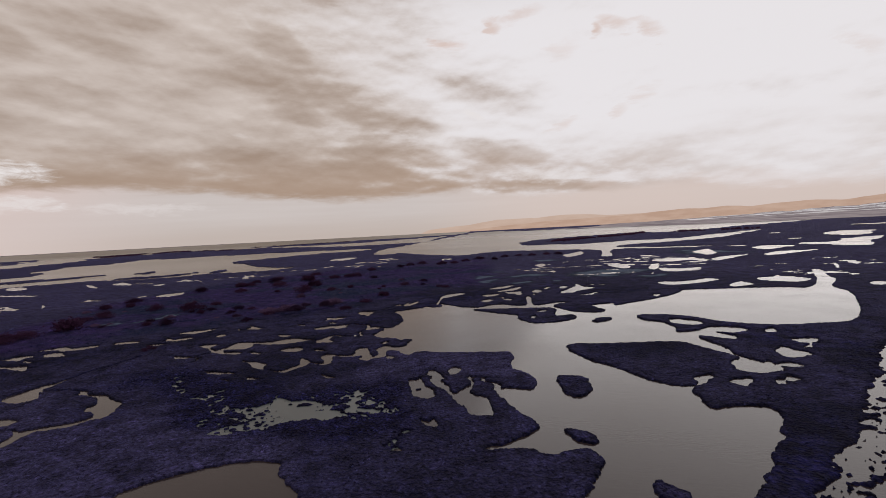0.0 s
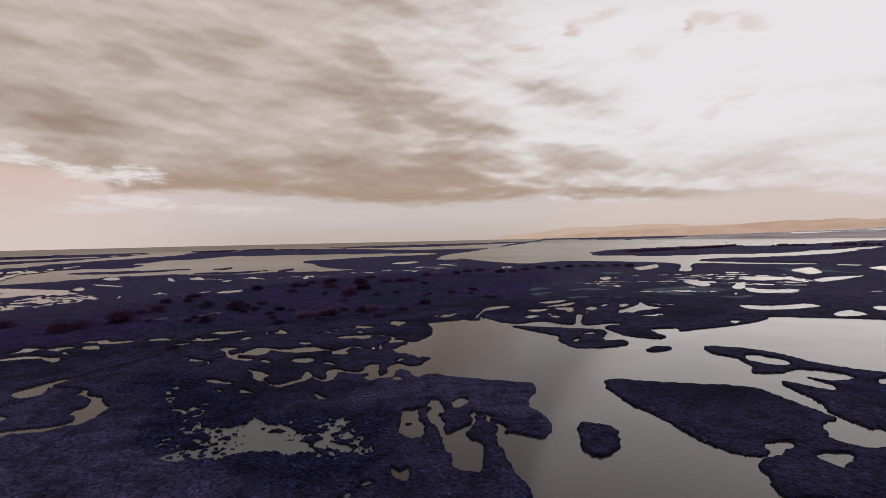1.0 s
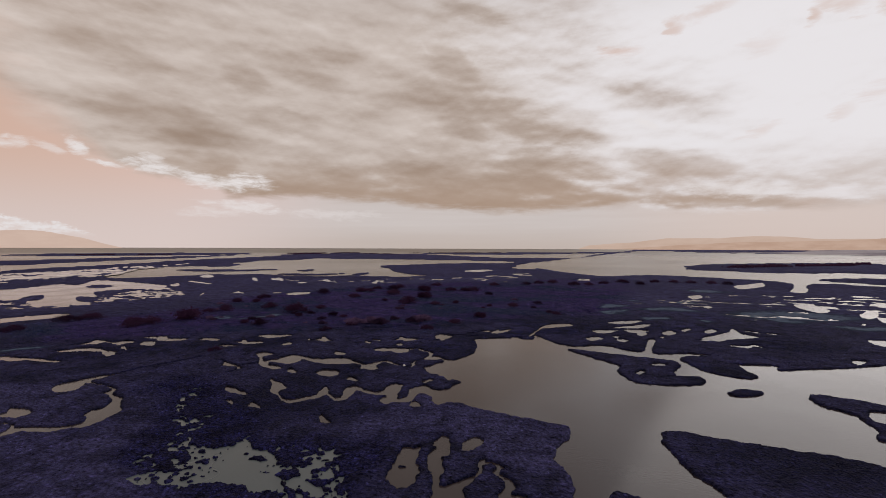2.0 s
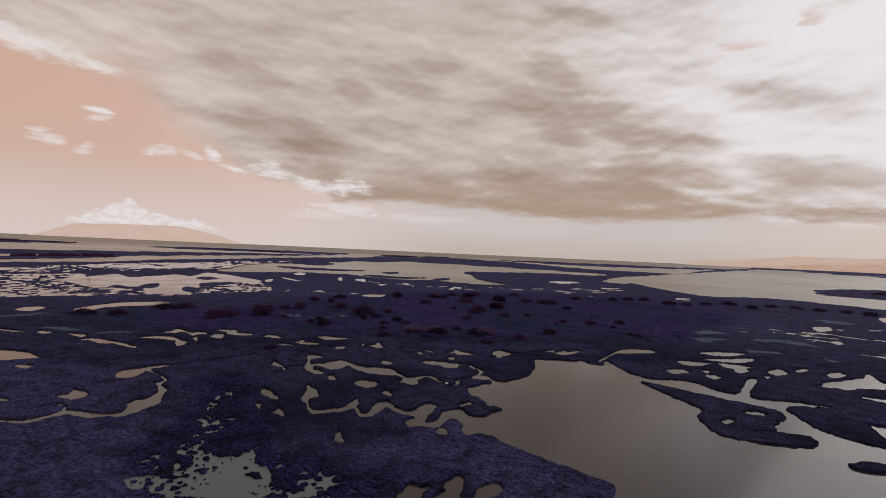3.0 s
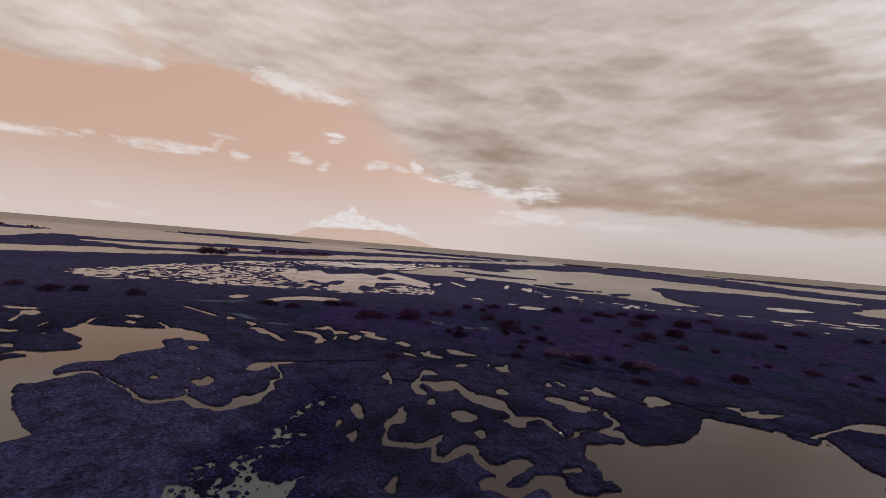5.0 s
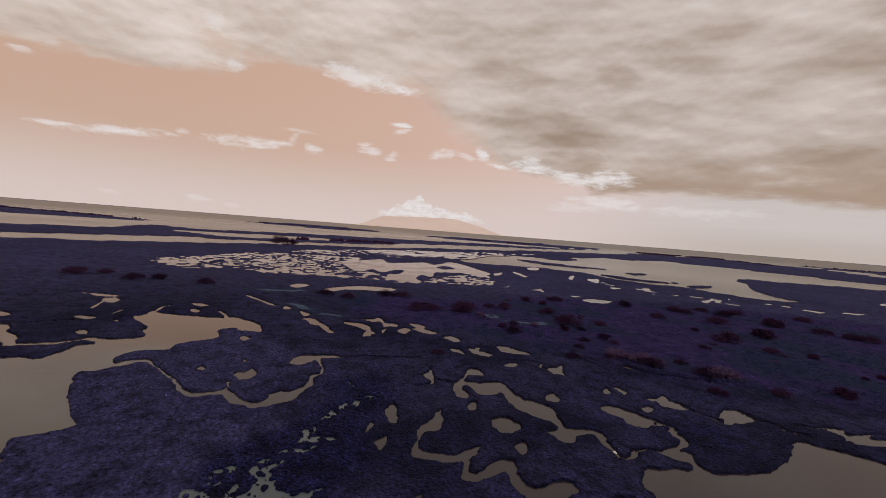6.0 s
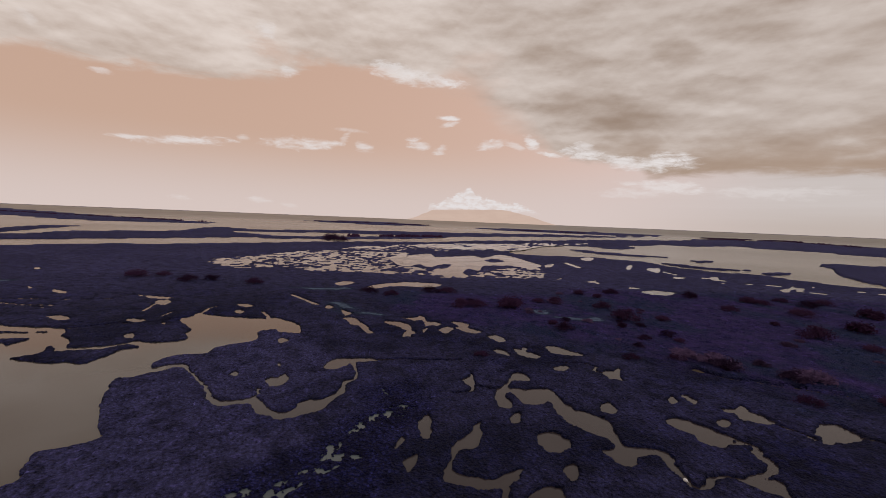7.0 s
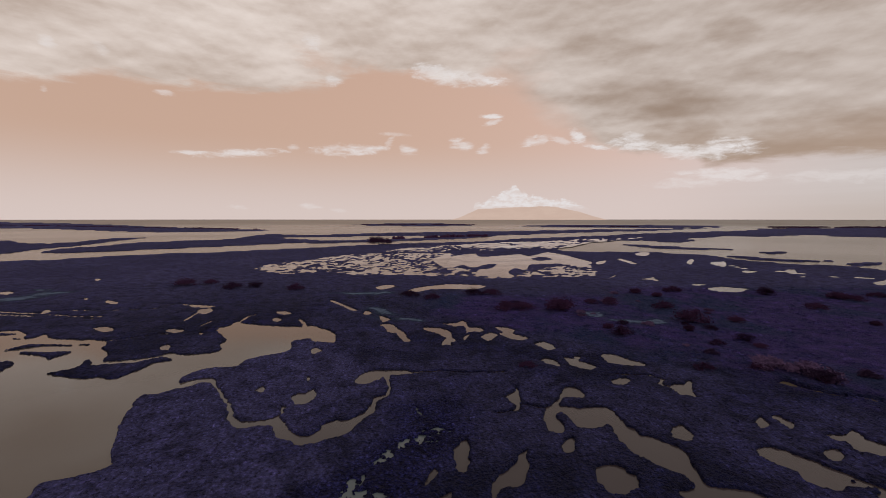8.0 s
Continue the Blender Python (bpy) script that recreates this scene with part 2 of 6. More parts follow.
    lump = g.math("MULTIPLY", g.math("SUBTRACT", g.noise(g.place(round_, (1.5, 1.2, 1)), 1.0, 6.0, 0.68), 0.5), 1.5)
    capped = g.step(g.math("ADD", g.math("SUBTRACT", cap, el), lump), -0.08, 0.30)
    capped = g.math("MULTIPLY", capped, g.math("MULTIPLY", g.step(az, 58.8, 60.0), g.step(az, 75.0, 74.0)))
    mist = g.mix(g.step(g.noise(g.place(round_, (0.9, 0.9, 1), 0, (3, 8, 0)), 1.0, 5.0, 0.6), 0.36, 0.60), (0.70, 0.61, 0.585), (0.77, 0.725, 0.725))
    sky = g.mix(g.math("MULTIPLY", capped, g.step(el, 0.9, 1.7)), sky, mist)
    # higher up, mostly out of view, an even grey is added to dim reflections
    sky = g.mix(g.step(el, 23.0, 42.0, 0.0, 0.92), sky, (0.385, 0.34, 0.325))
    back = g.node("ShaderNodeBackground")
    g.put(back.inputs["Color"], sky)
    back.inputs["Strength"].default_value = 1.0
    g.tree.links.new(back.outputs[0], g.node("ShaderNodeOutputWorld").inputs[0])


build_sky()


# ---- materials ----
def material(name):
    m = bpy.data.materials.new(name)
    m.use_nodes = True
    g = Graph(m.node_tree)
    skin = g.node("ShaderNodeBsdfPrincipled")
    g.tree.links.new(skin.outputs[0], g.node("ShaderNodeOutputMaterial").inputs[0])
    return m, g, skin


def bump(g, skin, height, strength, distance):
    n = g.node("ShaderNodeBump")
    n.inputs["Strength"].default_value, n.inputs["Distance"].default_value = strength, distance
    g.put(n.inputs["Height"], height)
    g.put(skin.inputs["Normal"], n.outputs[0])


def marsh_material(name, cushions=False):
    m, g, skin = material(name)
    at = g.node("ShaderNodeTexCoord").outputs["Object"]
    pale_turf, meadow, mud_shade, film = g.attribute("pale_turf"), g.attribute("meadow"), g.attribute("mud_shade"), g.attribute("film")
    broad = g.noise(at, 0.07, 6.0, 0.62)
    patch = g.noise(at, 0.5, 6.0, 0.66, 0.3)
    clump = g.noise(at, 3.4, 4.0, 0.62)
    grain = g.noise(at, 11.0, 3.0, 0.7)
    comb = g.noise(g.place(at, (0.3, 1.1, 1), 25), 1.0, 5.0, 0.65, 2.5)
    tone = g.mix(g.step(patch, 0.38, 0.62), (0.0062, 0.0078, 0.0195), (0.0197, 0.0225, 0.0618))
    tone = g.mix(g.math("MULTIPLY", g.step(broad, 0.42, 0.62), 0.6), tone, (0.0112, 0.0138, 0.0303))
    tone = g.mix(g.math("MULTIPLY", g.step(broad, 0.48, 0.34), g.step(patch, 0.4, 0.6)), tone, (0.0182, 0.0200, 0.0806))
    # pale tone of shore edges and levees, and of turf lightened by distance
    tone = g.mix(g.math("MULTIPLY", pale_turf, g.step(patch, 0.28, 0.60, 0.15, 0.9)), tone, (0.078, 0.076, 0.148))
    tone = g.mix(g.math("MULTIPLY", g.attribute("carpet"), 0.75), tone, g.mix(g.step(patch, 0.35, 0.65), (0.0105, 0.0120, 0.0440), (0.0280, 0.0310, 0.1150)))
    purple = g.mix(g.step(patch, 0.38, 0.64), (0.0255, 0.0215, 0.070), (0.056, 0.0340, 0.114))
    purple = g.mix(g.math("MULTIPLY", g.step(g.noise(g.place(at, (0.045, 0.085, 1), 35), 1.0, 4.0, 0.6), 0.45, 0.60), 0.85), purple, (0.0150, 0.0290, 0.0560))
    tone = g.mix(g.math("MULTIPLY", meadow, 0.9), tone, purple)
    comb = g.step(comb, 0.32, 0.68, 0.82, 1.2)
    tone = g.mix(1.0, tone, g.xyz(comb, comb, comb), "MULTIPLY")
    tone = g.mix(g.step(clump, 0.48, 0.66, 0.0, 0.85), tone, g.mix(1.0, tone, (1.75, 1.7, 1.8), "MULTIPLY"))
    tone = g.mix(g.step(clump, 0.47, 0.32, 0.0, 0.8), tone, (0.0037, 0.0042, 0.0095))
    tone = g.mix(g.step(grain, 0.5, 0.72, 0.0, 0.7), tone, g.mix(1.0, tone, (1.7, 1.7, 1.7), "MULTIPLY"))
    if cushions:                       # each cushion a little lighter or darker than the next
        luck = g.node("ShaderNodeNewGeometry").outputs["Random Per Island"]
        gain = g.math("MULTIPLY_ADD", g.math("POWER", luck, 2.0), 1.6, 0.52)
        tone = g.mix(1.0, tone, g.xyz(gain, gain, gain), "MULTIPLY")
    knobs = g.node("ShaderNodeTexVoronoi")     # knobbly cushions with dark gaps
    g.put(knobs.inputs["Vector"], at)
    knobs.inputs["Scale"].default_value = 5.0
    gap = g.step(knobs.outputs["Distance"], 0.30, 0.62)
    lush = g.math("MULTIPLY_ADD", g.attribute("carpet"), 0.40, 0.25)
    tone = g.mix(g.math("MULTIPLY", gap, lush), tone, (0.0035, 0.0038, 0.0085))
    spot = g.noise(at, 1.3, 6.0, 0.7, 0.8)
    tone = g.mix(g.step(spot, 0.53, 0.66, 0.0, 0.7), tone, g.mix(1.0, tone, (1.75, 1.6, 1.8), "MULTIPLY"))
    tone = g.mix(g.step(spot, 0.46, 0.34, 0.0, 0.6), tone, (0.0047, 0.0050, 0.0096))
    tone = g.mix(g.math("MULTIPLY", meadow, 0.45), tone, g.mix(1.0, purple, (1.35, 1.35, 1.3), "MULTIPLY"))
    # dark bed and bank soil, with the shade of bank faces painted in
    tone = g.mix(mud_shade, tone, (0.0082, 0.0080, 0.0133))
    wet = g.noise(at, 0.6, 5.0, 0.7, 1.2)
    tone = g.mix(g.math("MULTIPLY", film, g.step(wet, 0.32, 0.55, 0.2, 0.9)), tone, (0.020, 0.050, 0.060))
    core = g.step(g.math("ADD", film, g.math("MULTIPLY", wet, 1.3)), 1.40, 1.70)
    tone = g.mix(core, tone, (0.15, 0.205, 0.23))
    tone = g.mix(1.0, tone, (0.78, 0.78, 1.05), "MULTIPLY")
    g.put(skin.inputs["Base Color"], tone)
    skin.inputs["Roughness"].default_value = 0.95
    skin.inputs["Specular IOR Level"].default_value = 0.03
    skin.inputs["Sheen Weight"].default_value, skin.inputs["Sheen Roughness"].default_value = 0.045, 0.45
    skin.inputs["Sheen Tint"].default_value = (0.72, 0.62, 0.95, 1.0)
    bump(g, skin, g.math("ADD", g.math("SUBTRACT", grain, g.math("MULTIPLY", knobs.outputs["Distance"], 1.4)), g.math("MULTIPLY", clump, 2.2)), 1.0, 0.16)
    return m


def water_material(name, body, rough, ripple, size, open_sea=False):
    m, g, skin = material(name)
    at = g.node("ShaderNodeTexCoord").outputs["Object"]
    silt = g.noise(at, 0.05, 5.0, 0.6, 0.5)
    g.put(skin.inputs["Base Color"], g.mix(g.step(silt, 0.3, 0.7), body, tuple(c * 1.25 for c in body)))
    gloss = g.step(g.noise(at, 0.006 if open_sea else 0.12, 2.0), 0.3, 0.7, rough, rough * (1.25 if open_sea else 1.8))
    if open_sea:                       # the wind roughens the sea outside the spits
        off = g.node("ShaderNodeVectorMath")
        off.operation = "LENGTH"
        g.put(off.inputs[0], at)
        gloss = g.math("ADD", gloss, g.step(off.outputs["Value"], 600.0, 1500.0, 0.0, 0.12))
    g.put(skin.inputs["Roughness"], gloss)
    skin.inputs["IOR"].default_value = 1.33
    wave = g.noise(g.place(at, (1, 2.6, 1), 24), size, 3.0, 0.5, 0.3)
    bump(g, skin, wave, ripple, 0.05)
    return m


MARSH = marsh_material("marsh_turf")
CUSHION = marsh_material("marsh_cushions", True)
SHALLOW = water_material("shallow_water", (0.082, 0.100, 0.108), 0.16, 0.10, 2.2)
POOL = water_material("pool_water", (0.036, 0.027, 0.029), 0.10, 0.10, 2.2)
SILTY = water_material("silty_pond_water", (0.074, 0.060, 0.050), 0.05, 0.05, 2.2)
LAGOON = water_material("lagoon_water", (0.108, 0.084, 0.056), 0.22, 0.0, 0.25, True)


def plain_material(name, low, high, scale, rough=0.9):
    m, g, skin = material(name)
    at = g.node("ShaderNodeTexCoord").outputs["Object"]
    g.put(skin.inputs["Base Color"], g.mix(g.step(g.noise(at, scale, 5.0, 0.65), 0.3, 0.7), low, high))
    skin.inputs["Roughness"].default_value = rough
    skin.inputs["Specular IOR Level"].default_value = 0.5 if rough < 0.7 else 0.05
    return m


TUSSOCK = plain_material("tussock_blades", (0.062, 0.038, 0.085), (0.125, 0.075, 0.155), 2.0)
SHRUB = plain_material("shrub_leaves", (0.021, 0.0085, 0.025), (0.058, 0.023, 0.060), 2.0)
STEM = plain_material("shrub_stems", (0.020, 0.011, 0.021), (0.034, 0.020, 0.036), 6.0)
PALE = plain_material("white_speck_skin", (0.70, 0.68, 0.68), (0.80, 0.78, 0.77), 9.0, 0.5)


# Haze and daylight are put in as a glowing colour; nothing here takes light.
def haze_glow(name, low, high):
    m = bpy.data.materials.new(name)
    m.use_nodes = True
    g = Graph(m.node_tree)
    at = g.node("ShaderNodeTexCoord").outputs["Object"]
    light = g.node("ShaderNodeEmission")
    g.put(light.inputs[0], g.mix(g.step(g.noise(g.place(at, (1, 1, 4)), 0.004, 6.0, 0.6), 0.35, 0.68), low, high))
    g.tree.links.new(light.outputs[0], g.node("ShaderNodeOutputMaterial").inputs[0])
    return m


# ---- plan of land and water ----
WATER_LEVEL, SHALLOW_LEVEL, LAGOON_LEVEL = -0.10, -0.07, -0.42
shapes = []          # in order: (kind, name, outline)


def rounded(outline, steps=5):
    """A closed smooth line through the corners of an outline."""
    p = np.array(outline, float)
    a, b, c, d = np.roll(p, 1, 0), p, np.roll(p, -1, 0), np.roll(p, -2, 0)
    t = np.linspace(0, 1, steps, endpoint=False)[:, None, None]
    line = 0.5 * (2 * b + (c - a) * t + (2 * a - 5 * b + 4 * c - d) * t ** 2 + (3 * b - a - 3 * c + d) * t ** 3)
    return line.transpose(1, 0, 2).reshape(-1, 2)


def water(name, outline):
    shapes.append(("water", name, rounded(outline)))


def land(name, outline):
    shapes.append(("land", name, rounded(outline)))


def creek(points, width):
    """A narrow ditch along a line."""
    p = np.array(points, float)
    way = np.gradient(p, axis=0)
    off = np.column_stack([-way[:, 1], way[:, 0]]) / np.maximum(np.linalg.norm(way, axis=1), 1e-6)[:, None] * width / 2
    water("channel", np.vstack([p + off, (p - off)[::-1]]))


def rill(points, width):
    """A shallow trickle between tufts, without banks."""
    p = np.array(points, float)
    way = np.gradient(p, axis=0)
    off = np.column_stack([-way[:, 1], way[:, 0]]) / np.maximum(np.linalg.norm(way, axis=1), 1e-6)[:, None] * width / 2
    off *= np.linspace(0.7, 1.0, len(p))[:, None]
    water("shallow", np.vstack([p + off, (p - off)[::-1]]))


def small_pool(x, y, a, b, turn):
    """A small hollow: a bent sliver with a ragged edge and tapering ends."""
    angle = radians(turn)
    long_, short, angle = (a, b, angle) if a >= b else (b, a, angle + math.pi / 2)
    bend, lean = random.uniform(-0.35, 0.35) * short, random.uniform(-0.35, 0.35)
    taper, waves = random.uniform(0.6, 1.5), random.uniform(0, 6.3)
    line = []
    for k in range(14):
        t = 2 * math.pi * (k + random.uniform(-0.25, 0.25)) / 14
        s = random.uniform(0.75, 1.2) * (1 + 0.22 * math.sin(3 * t + waves))
        u, v = math.cos(t), math.copysign(abs(math.sin(t)) ** taper, math.sin(t))
        v = v * (1 + lean * u) * s * short + bend * (2 * u * u - 1)
        u = u * long_ * random.uniform(0.85, 1.15)
        line.append((x + u * math.cos(angle) - v * math.sin(angle), y + u * math.sin(angle) + v * math.cos(angle)))
    water("pool", line)


water("main_pond", [(-4.01, 45.48), (-4.49, 45.81), (-5.14, 46.33), (-5.36, 47.19), (-5.72, 47.4), (-6.61, 48.02), (-7.18, 49.7), (-6.76, 49.31), (-5.94, 49.14), (-5.37, 49.55), (-5.08, 50.04), (-4.73, 51.35), (-4.52, 51.84), (-4.71, 52.23), (-5.43, 52.35), (-5.74, 51.97), (-6.54, 52.77), (-7.08, 52.94), (-7.42, 53.2), (-8.26, 53.33), (-9.17, 54.32), (-9.82, 55.41), (-9.55, 56.14), (-9.37, 57.4), (-8.81, 57.97), (-9.08, 58.52), (-9.47, 58.7), (-10.51, 58.05), (-11.28, 58.49), (-11.18, 59.17), (-10.61, 60.26), (-9.37, 59.39), (-8.5, 59.27), (-7.93, 59.59), (-7.31, 62.47), (-7.1, 63.99), (-7.34, 64.94), (-7.57, 66.41), (-8.15, 68.15), (-9.15, 70.41)] + [(-8.9, 71.4), (-5.4, 73.6), (-1.3, 75.3), (-5.3, 74.3), (-2.1, 74.1), (-2.2, 76.8), (0.5, 73.4), (3.5, 71.7), (7.0, 73.7), (10.3, 71.7), (11.7, 72.8), (12.5, 79.5), (13.4, 80.2), (12.7, 71.6), (16.2, 72.7), (18.8, 70.9), (21.0, 69.6), (24.4, 70.0), (24.2, 68.3), (27.9, 70.3), (32.2, 72.8), (36.3, 75.9), (39.1, 79.0), (39.6, 79.9), (48.0, 79.1), (54.8, 78.1), (58.6, 76.7), (66.0, 84.4), (76.8, 99.4), (76.6, 96.8), (71.8, 89.7), (68.8, 84.1), (62.3, 76.8), (60.2, 71.3), (55.8, 64.8), (50.1, 57.6), (45.9, 53.3), (43.0, 51.7), (37.4, 51.4), (33.8, 52.5)] + [(31.4, 54.8), (29.7, 58.0), (27.0, 59.7), (24.1, 60.0), (23.8, 57.2), (25.4, 55.5), (25.3, 52.4), (24.7, 50.6), (27.9, 50.8), (28.5, 49.3), (29.2, 47.9), (28.4, 46.4), (27.6, 46.8), (25.7, 48.3), (25.7, 45.8), (25.9, 44.3), (25.6, 41.4), (26.0, 39.2), (26.7, 39.4), (26.7, 38.0), (26.7, 37.3), (25.7, 36.6), (24.3, 36.4), (23.4, 36.9), (23.2, 37.8), (23.8, 39.5), (25.2, 40.5), (24.8, 41.6), (24.2, 43.1), (22.9, 46.2), (20.1, 46.7), (15.1, 46.9), (12.8, 47.0), (11.6, 45.9), (12.5, 41.9), (14.1, 39.2), (15.5, 36.0), (17.1, 34.4), (18.7, 34.8), (19.0, 35.8)] + [(20.3, 36.4), (20.4, 36.0), (19.2, 34.9), (17.6, 33.7), (17.3, 32.1), (17.1, 30.7), (17.5, 30.2), (18.7, 30.6), (20.6, 30.1), (20.2, 28.2), (19.4, 27.4), (18.6, 26.1), (17.4, 24.9), (16.6, 24.1), (16.2, 23.3), (15.2, 22.6), (14.7, 22.0), (13.8, 21.1), (12.0, 18.4), (8.6, 17.1), (5.3, 18.0), (6.7, 21.4), (7.5, 22.8), (8.3, 24.0), (8.3, 25.2), (7.9, 25.6), (7.1, 25.6), (6.3, 25.4), (6.0, 25.0), (5.3, 25.2), (5.0, 25.7), (3.6, 25.8), (2.2, 26.0), (2.7, 26.3), (3.3, 26.3), (4.6, 27.4), (5.5, 28.1), (5.7, 28.4), (5.4, 29.7), (4.7, 31.2)] + [(3.8, 33.7), (3.7, 35.0), (4.6, 35.3), (6.3, 35.0), (6.9, 36.3), (6.8, 37.9), (5.6, 40.0), (5.7, 42.5), (6.0, 43.4), (6.0, 45.1), (4.9, 45.3), (-1.0, 46.0), (-2.4, 46.5), (-3.7, 46.3)])
land("island", [(3.0, 69.4), (6.4, 69.4), (10.5, 68.7), (14.3, 68.3), (15.1, 66.4), (14.1, 63.7), (14.0, 61.9), (12.6, 60.6), (15.3, 62.2), (16.4, 61.8), (16.0, 59.9), (12.6, 58.2), (10.0, 58.6), (8.8, 61.7), (9.0, 63.8), (6.5, 66.2)])
land("island", [(15.2, 69.5), (16.7, 71.4), (19.2, 71.4), (20.7, 69.2), (20.9, 66.7), (21.4, 64.7), (20.4, 63.5), (18.4, 63.9), (16.9, 65.2), (15.9, 67.5)])
land("island", [(17.5, 57.9), (18.7, 59.2), (20.5, 59.5), (20.2, 58.4), (18.2, 57.3)])
land("island", [(8.6, 36.8), (9.2, 37.6), (10.7, 37.2), (10.9, 35.5), (10.1, 33.6), (9.0, 33.2), (8.5, 34.5)])
land("island", [(7.1, 27.7), (7.5, 28.0), (8.5, 27.5), (8.8, 26.6), (8.5, 26.2), (7.8, 26.4)])
land("island", [(9.6, 21.5), (10.2, 22.3), (10.7, 21.9), (11.1, 21.3), (10.8, 20.3), (10.0, 20.5)])
water("pool", [(10.4, 61.8), (11.1, 63.0), (11.5, 62.1), (10.8, 60.9)])
water("pool", [(-16.3, 22.4), (-15.6, 23.3), (-14.3, 24.2), (-12.9, 25.0), (-11.2, 25.5), (-9.4, 25.4), (-8.6, 24.5), (-8.5, 23.9), (-7.3, 22.7), (-6.6, 21.7), (-6.2, 19.7), (-9.8, 19.1), (-14.6, 20.4)])
water("sea", [(0, 4890), (-1500, 4650), (-3000, 3860), (-4300, 2330), (-4850, 600), (-4700, -1350), (-4000, -2800), (-900, -600), (-330, -190), (-166, -85), (-171, -78), (-174, -64), (-185, -52), (-196, -36), (-201, -16), (-214, 5), (-223, 23), (-242, 48), (-253, 78), (-265, 116), (-303, 175), (-333, 239), (-375, 318), (-411, 415), (-440, 496), (-538, 627), (-523, 629), (-524, 772), (-409, 804), (-316, 760), (-182, 604), (-102, 567), (-44, 599), (-39, 545), (-43, 907)])
water("lagoon", [(-41, 292), (-16, 247), (3, 224), (21, 241), (55, 229), (66, 209), (55, 173), (58, 170), (72, 209), (87, 206), (97, 199), (115, 200), (103, 212), (93, 219), (83, 238), (102, 256), (125, 259), (151, 276), (179, 301), (204, 330), (263, 395), (235, 381), (180, 331), (148, 306), (118, 307), (88, 294), (66, 301), (45, 329), (80, 429), (185, 513), (229, 473), (284, 521), (361, 596), (520, 717), (740, 901), (909, 982), (1129, 1219), (1011, 1231), (911, 1256), (895, 1480), (667, 1225), (505, 1045), (431, 1196), (331, 1400), (247, 1477), (111, 2347), (-44, 599), (-55, 457), (-61, 389), (-56, 296), (-39, 275)])
water("lagoon", [(-211.6, 148.6), (-232.3, 172.5), (-251.7, 200.2), (-252.6, 217.8), (-228.7, 220.9), (-228.3, 233.0), (-252.6, 267.5), (-267.5, 268.5), (-278.1, 295.6), (-298.4, 328.3), (-282.5, 349.0), (-305.5, 411.7), (-278.8, 421.9), (-247.3, 425.0), (-182.8, 430.7), (-145.3, 426.8), (-89.7, 416.1), (-77.4, 367.8), (-115.4, 348.9), (-131.6, 303.5), (-143.5, 280.1), (-116.2, 240.5), (-90.4, 206.6), (-73.4, 196.6), (-76.8, 184.1), (-91.2, 180.1), (-102.4, 182.1), (-108.2, 173.0), (-125.3, 167.6), (-143.3, 171.8), (-151.6, 165.3), (-163.4, 160.4), (-166.9, 148.6), (-170.5, 136.8), (-174.0, 127.6), (-190.0, 129.8)])
land("spit", [(-3150, -2300), (-2106, -1339), (-1564, -840), (-1122, -484), (-809, -257), (-660, -133), (-556, -58), (-518, -97), (-508, -149), (-541, -208), (-671, -342), (-766, -466), (-948, -669)])
land("spit", [(-348, -210), (-344, -191), (-325, -170), (-292, -138), (-309, -131), (-357, -131), (-374, -120), (-380, -94), (-362, -111), (-312, -110), (-264, -107), (-230, -104), (-210, -104), (-202, -108)])
land("spit", [(-210, -88), (-236, -96), (-261, -92), (-288, -87), (-311, -68), (-331, -49), (-392, -43), (-432, -31), (-396, 0), (-442, 80), (-467, 144), (-475, 212), (-525, 355), (-535, 465), (-620, 649), (-459, 404), (-417, 290), (-381, 210), (-353, 147), (-368, 73), (-347, 10), (-342, -13), (-312, 2), (-285, 22), (-255, -16), (-230, -49)])
land("spit", [(-286, 15), (-307, 67), (-365, 151), (-321, 137), (-276, 64), (-260, 17)])
land("spit", [(-1014, 36), (-1275, 163), (-1175, 307), (-879, 286), (-800, 178), (-848, 99)])
land("spit", [(-795, 352), (-915, 507), (-876, 693), (-716, 731), (-563, 506), (-616, 448), (-634, 362)])
land("spit", [(-446, 929), (-352, 1119), (-193, 1357), (35, 1499), (-126, 921), (-241, 783)])
water("pool", [(211, 266), (229, 283), (242, 291), (248, 277), (230, 252), (214, 236), (198, 229), (197, 235), (201, 248)])
water("pool", [(139, 188), (146, 188), (153, 187), (163, 196), (173, 206), (178, 205), (191, 212), (192, 208), (182, 195), (174, 191), (161, 179), (151, 167), (143, 160), (137, 163), (139, 172), (137, 177)])
water("pool", [(20.1, 85.2), (23.6, 90.6), (25.2, 93.7), (24.4, 89.4), (26.1, 89.6), (24.3, 86.9), (20.6, 82.8)])
water("pool", [(18.2, 81.7), (22.1, 86.4), (24.4, 92.4), (23.8, 87.3), (24.7, 85.4), (22.7, 83.6), (20.5, 82.2)])
for oval in [(-6.0, 192.3, 1.62, 3.1, 5), (23.3, 79.7, 1.4, 0.9, 12)]:
    small_pool(*oval)
for oval in [(15.5, 121.7, 1.35, 0.74, 10)]:
    small_pool(*oval)
for oval in [(17.5, 72.7, 1.4, 0.7, 13), (-3.8, 192.5, 1.8, 3.1, 5)]:
    small_pool(*oval)
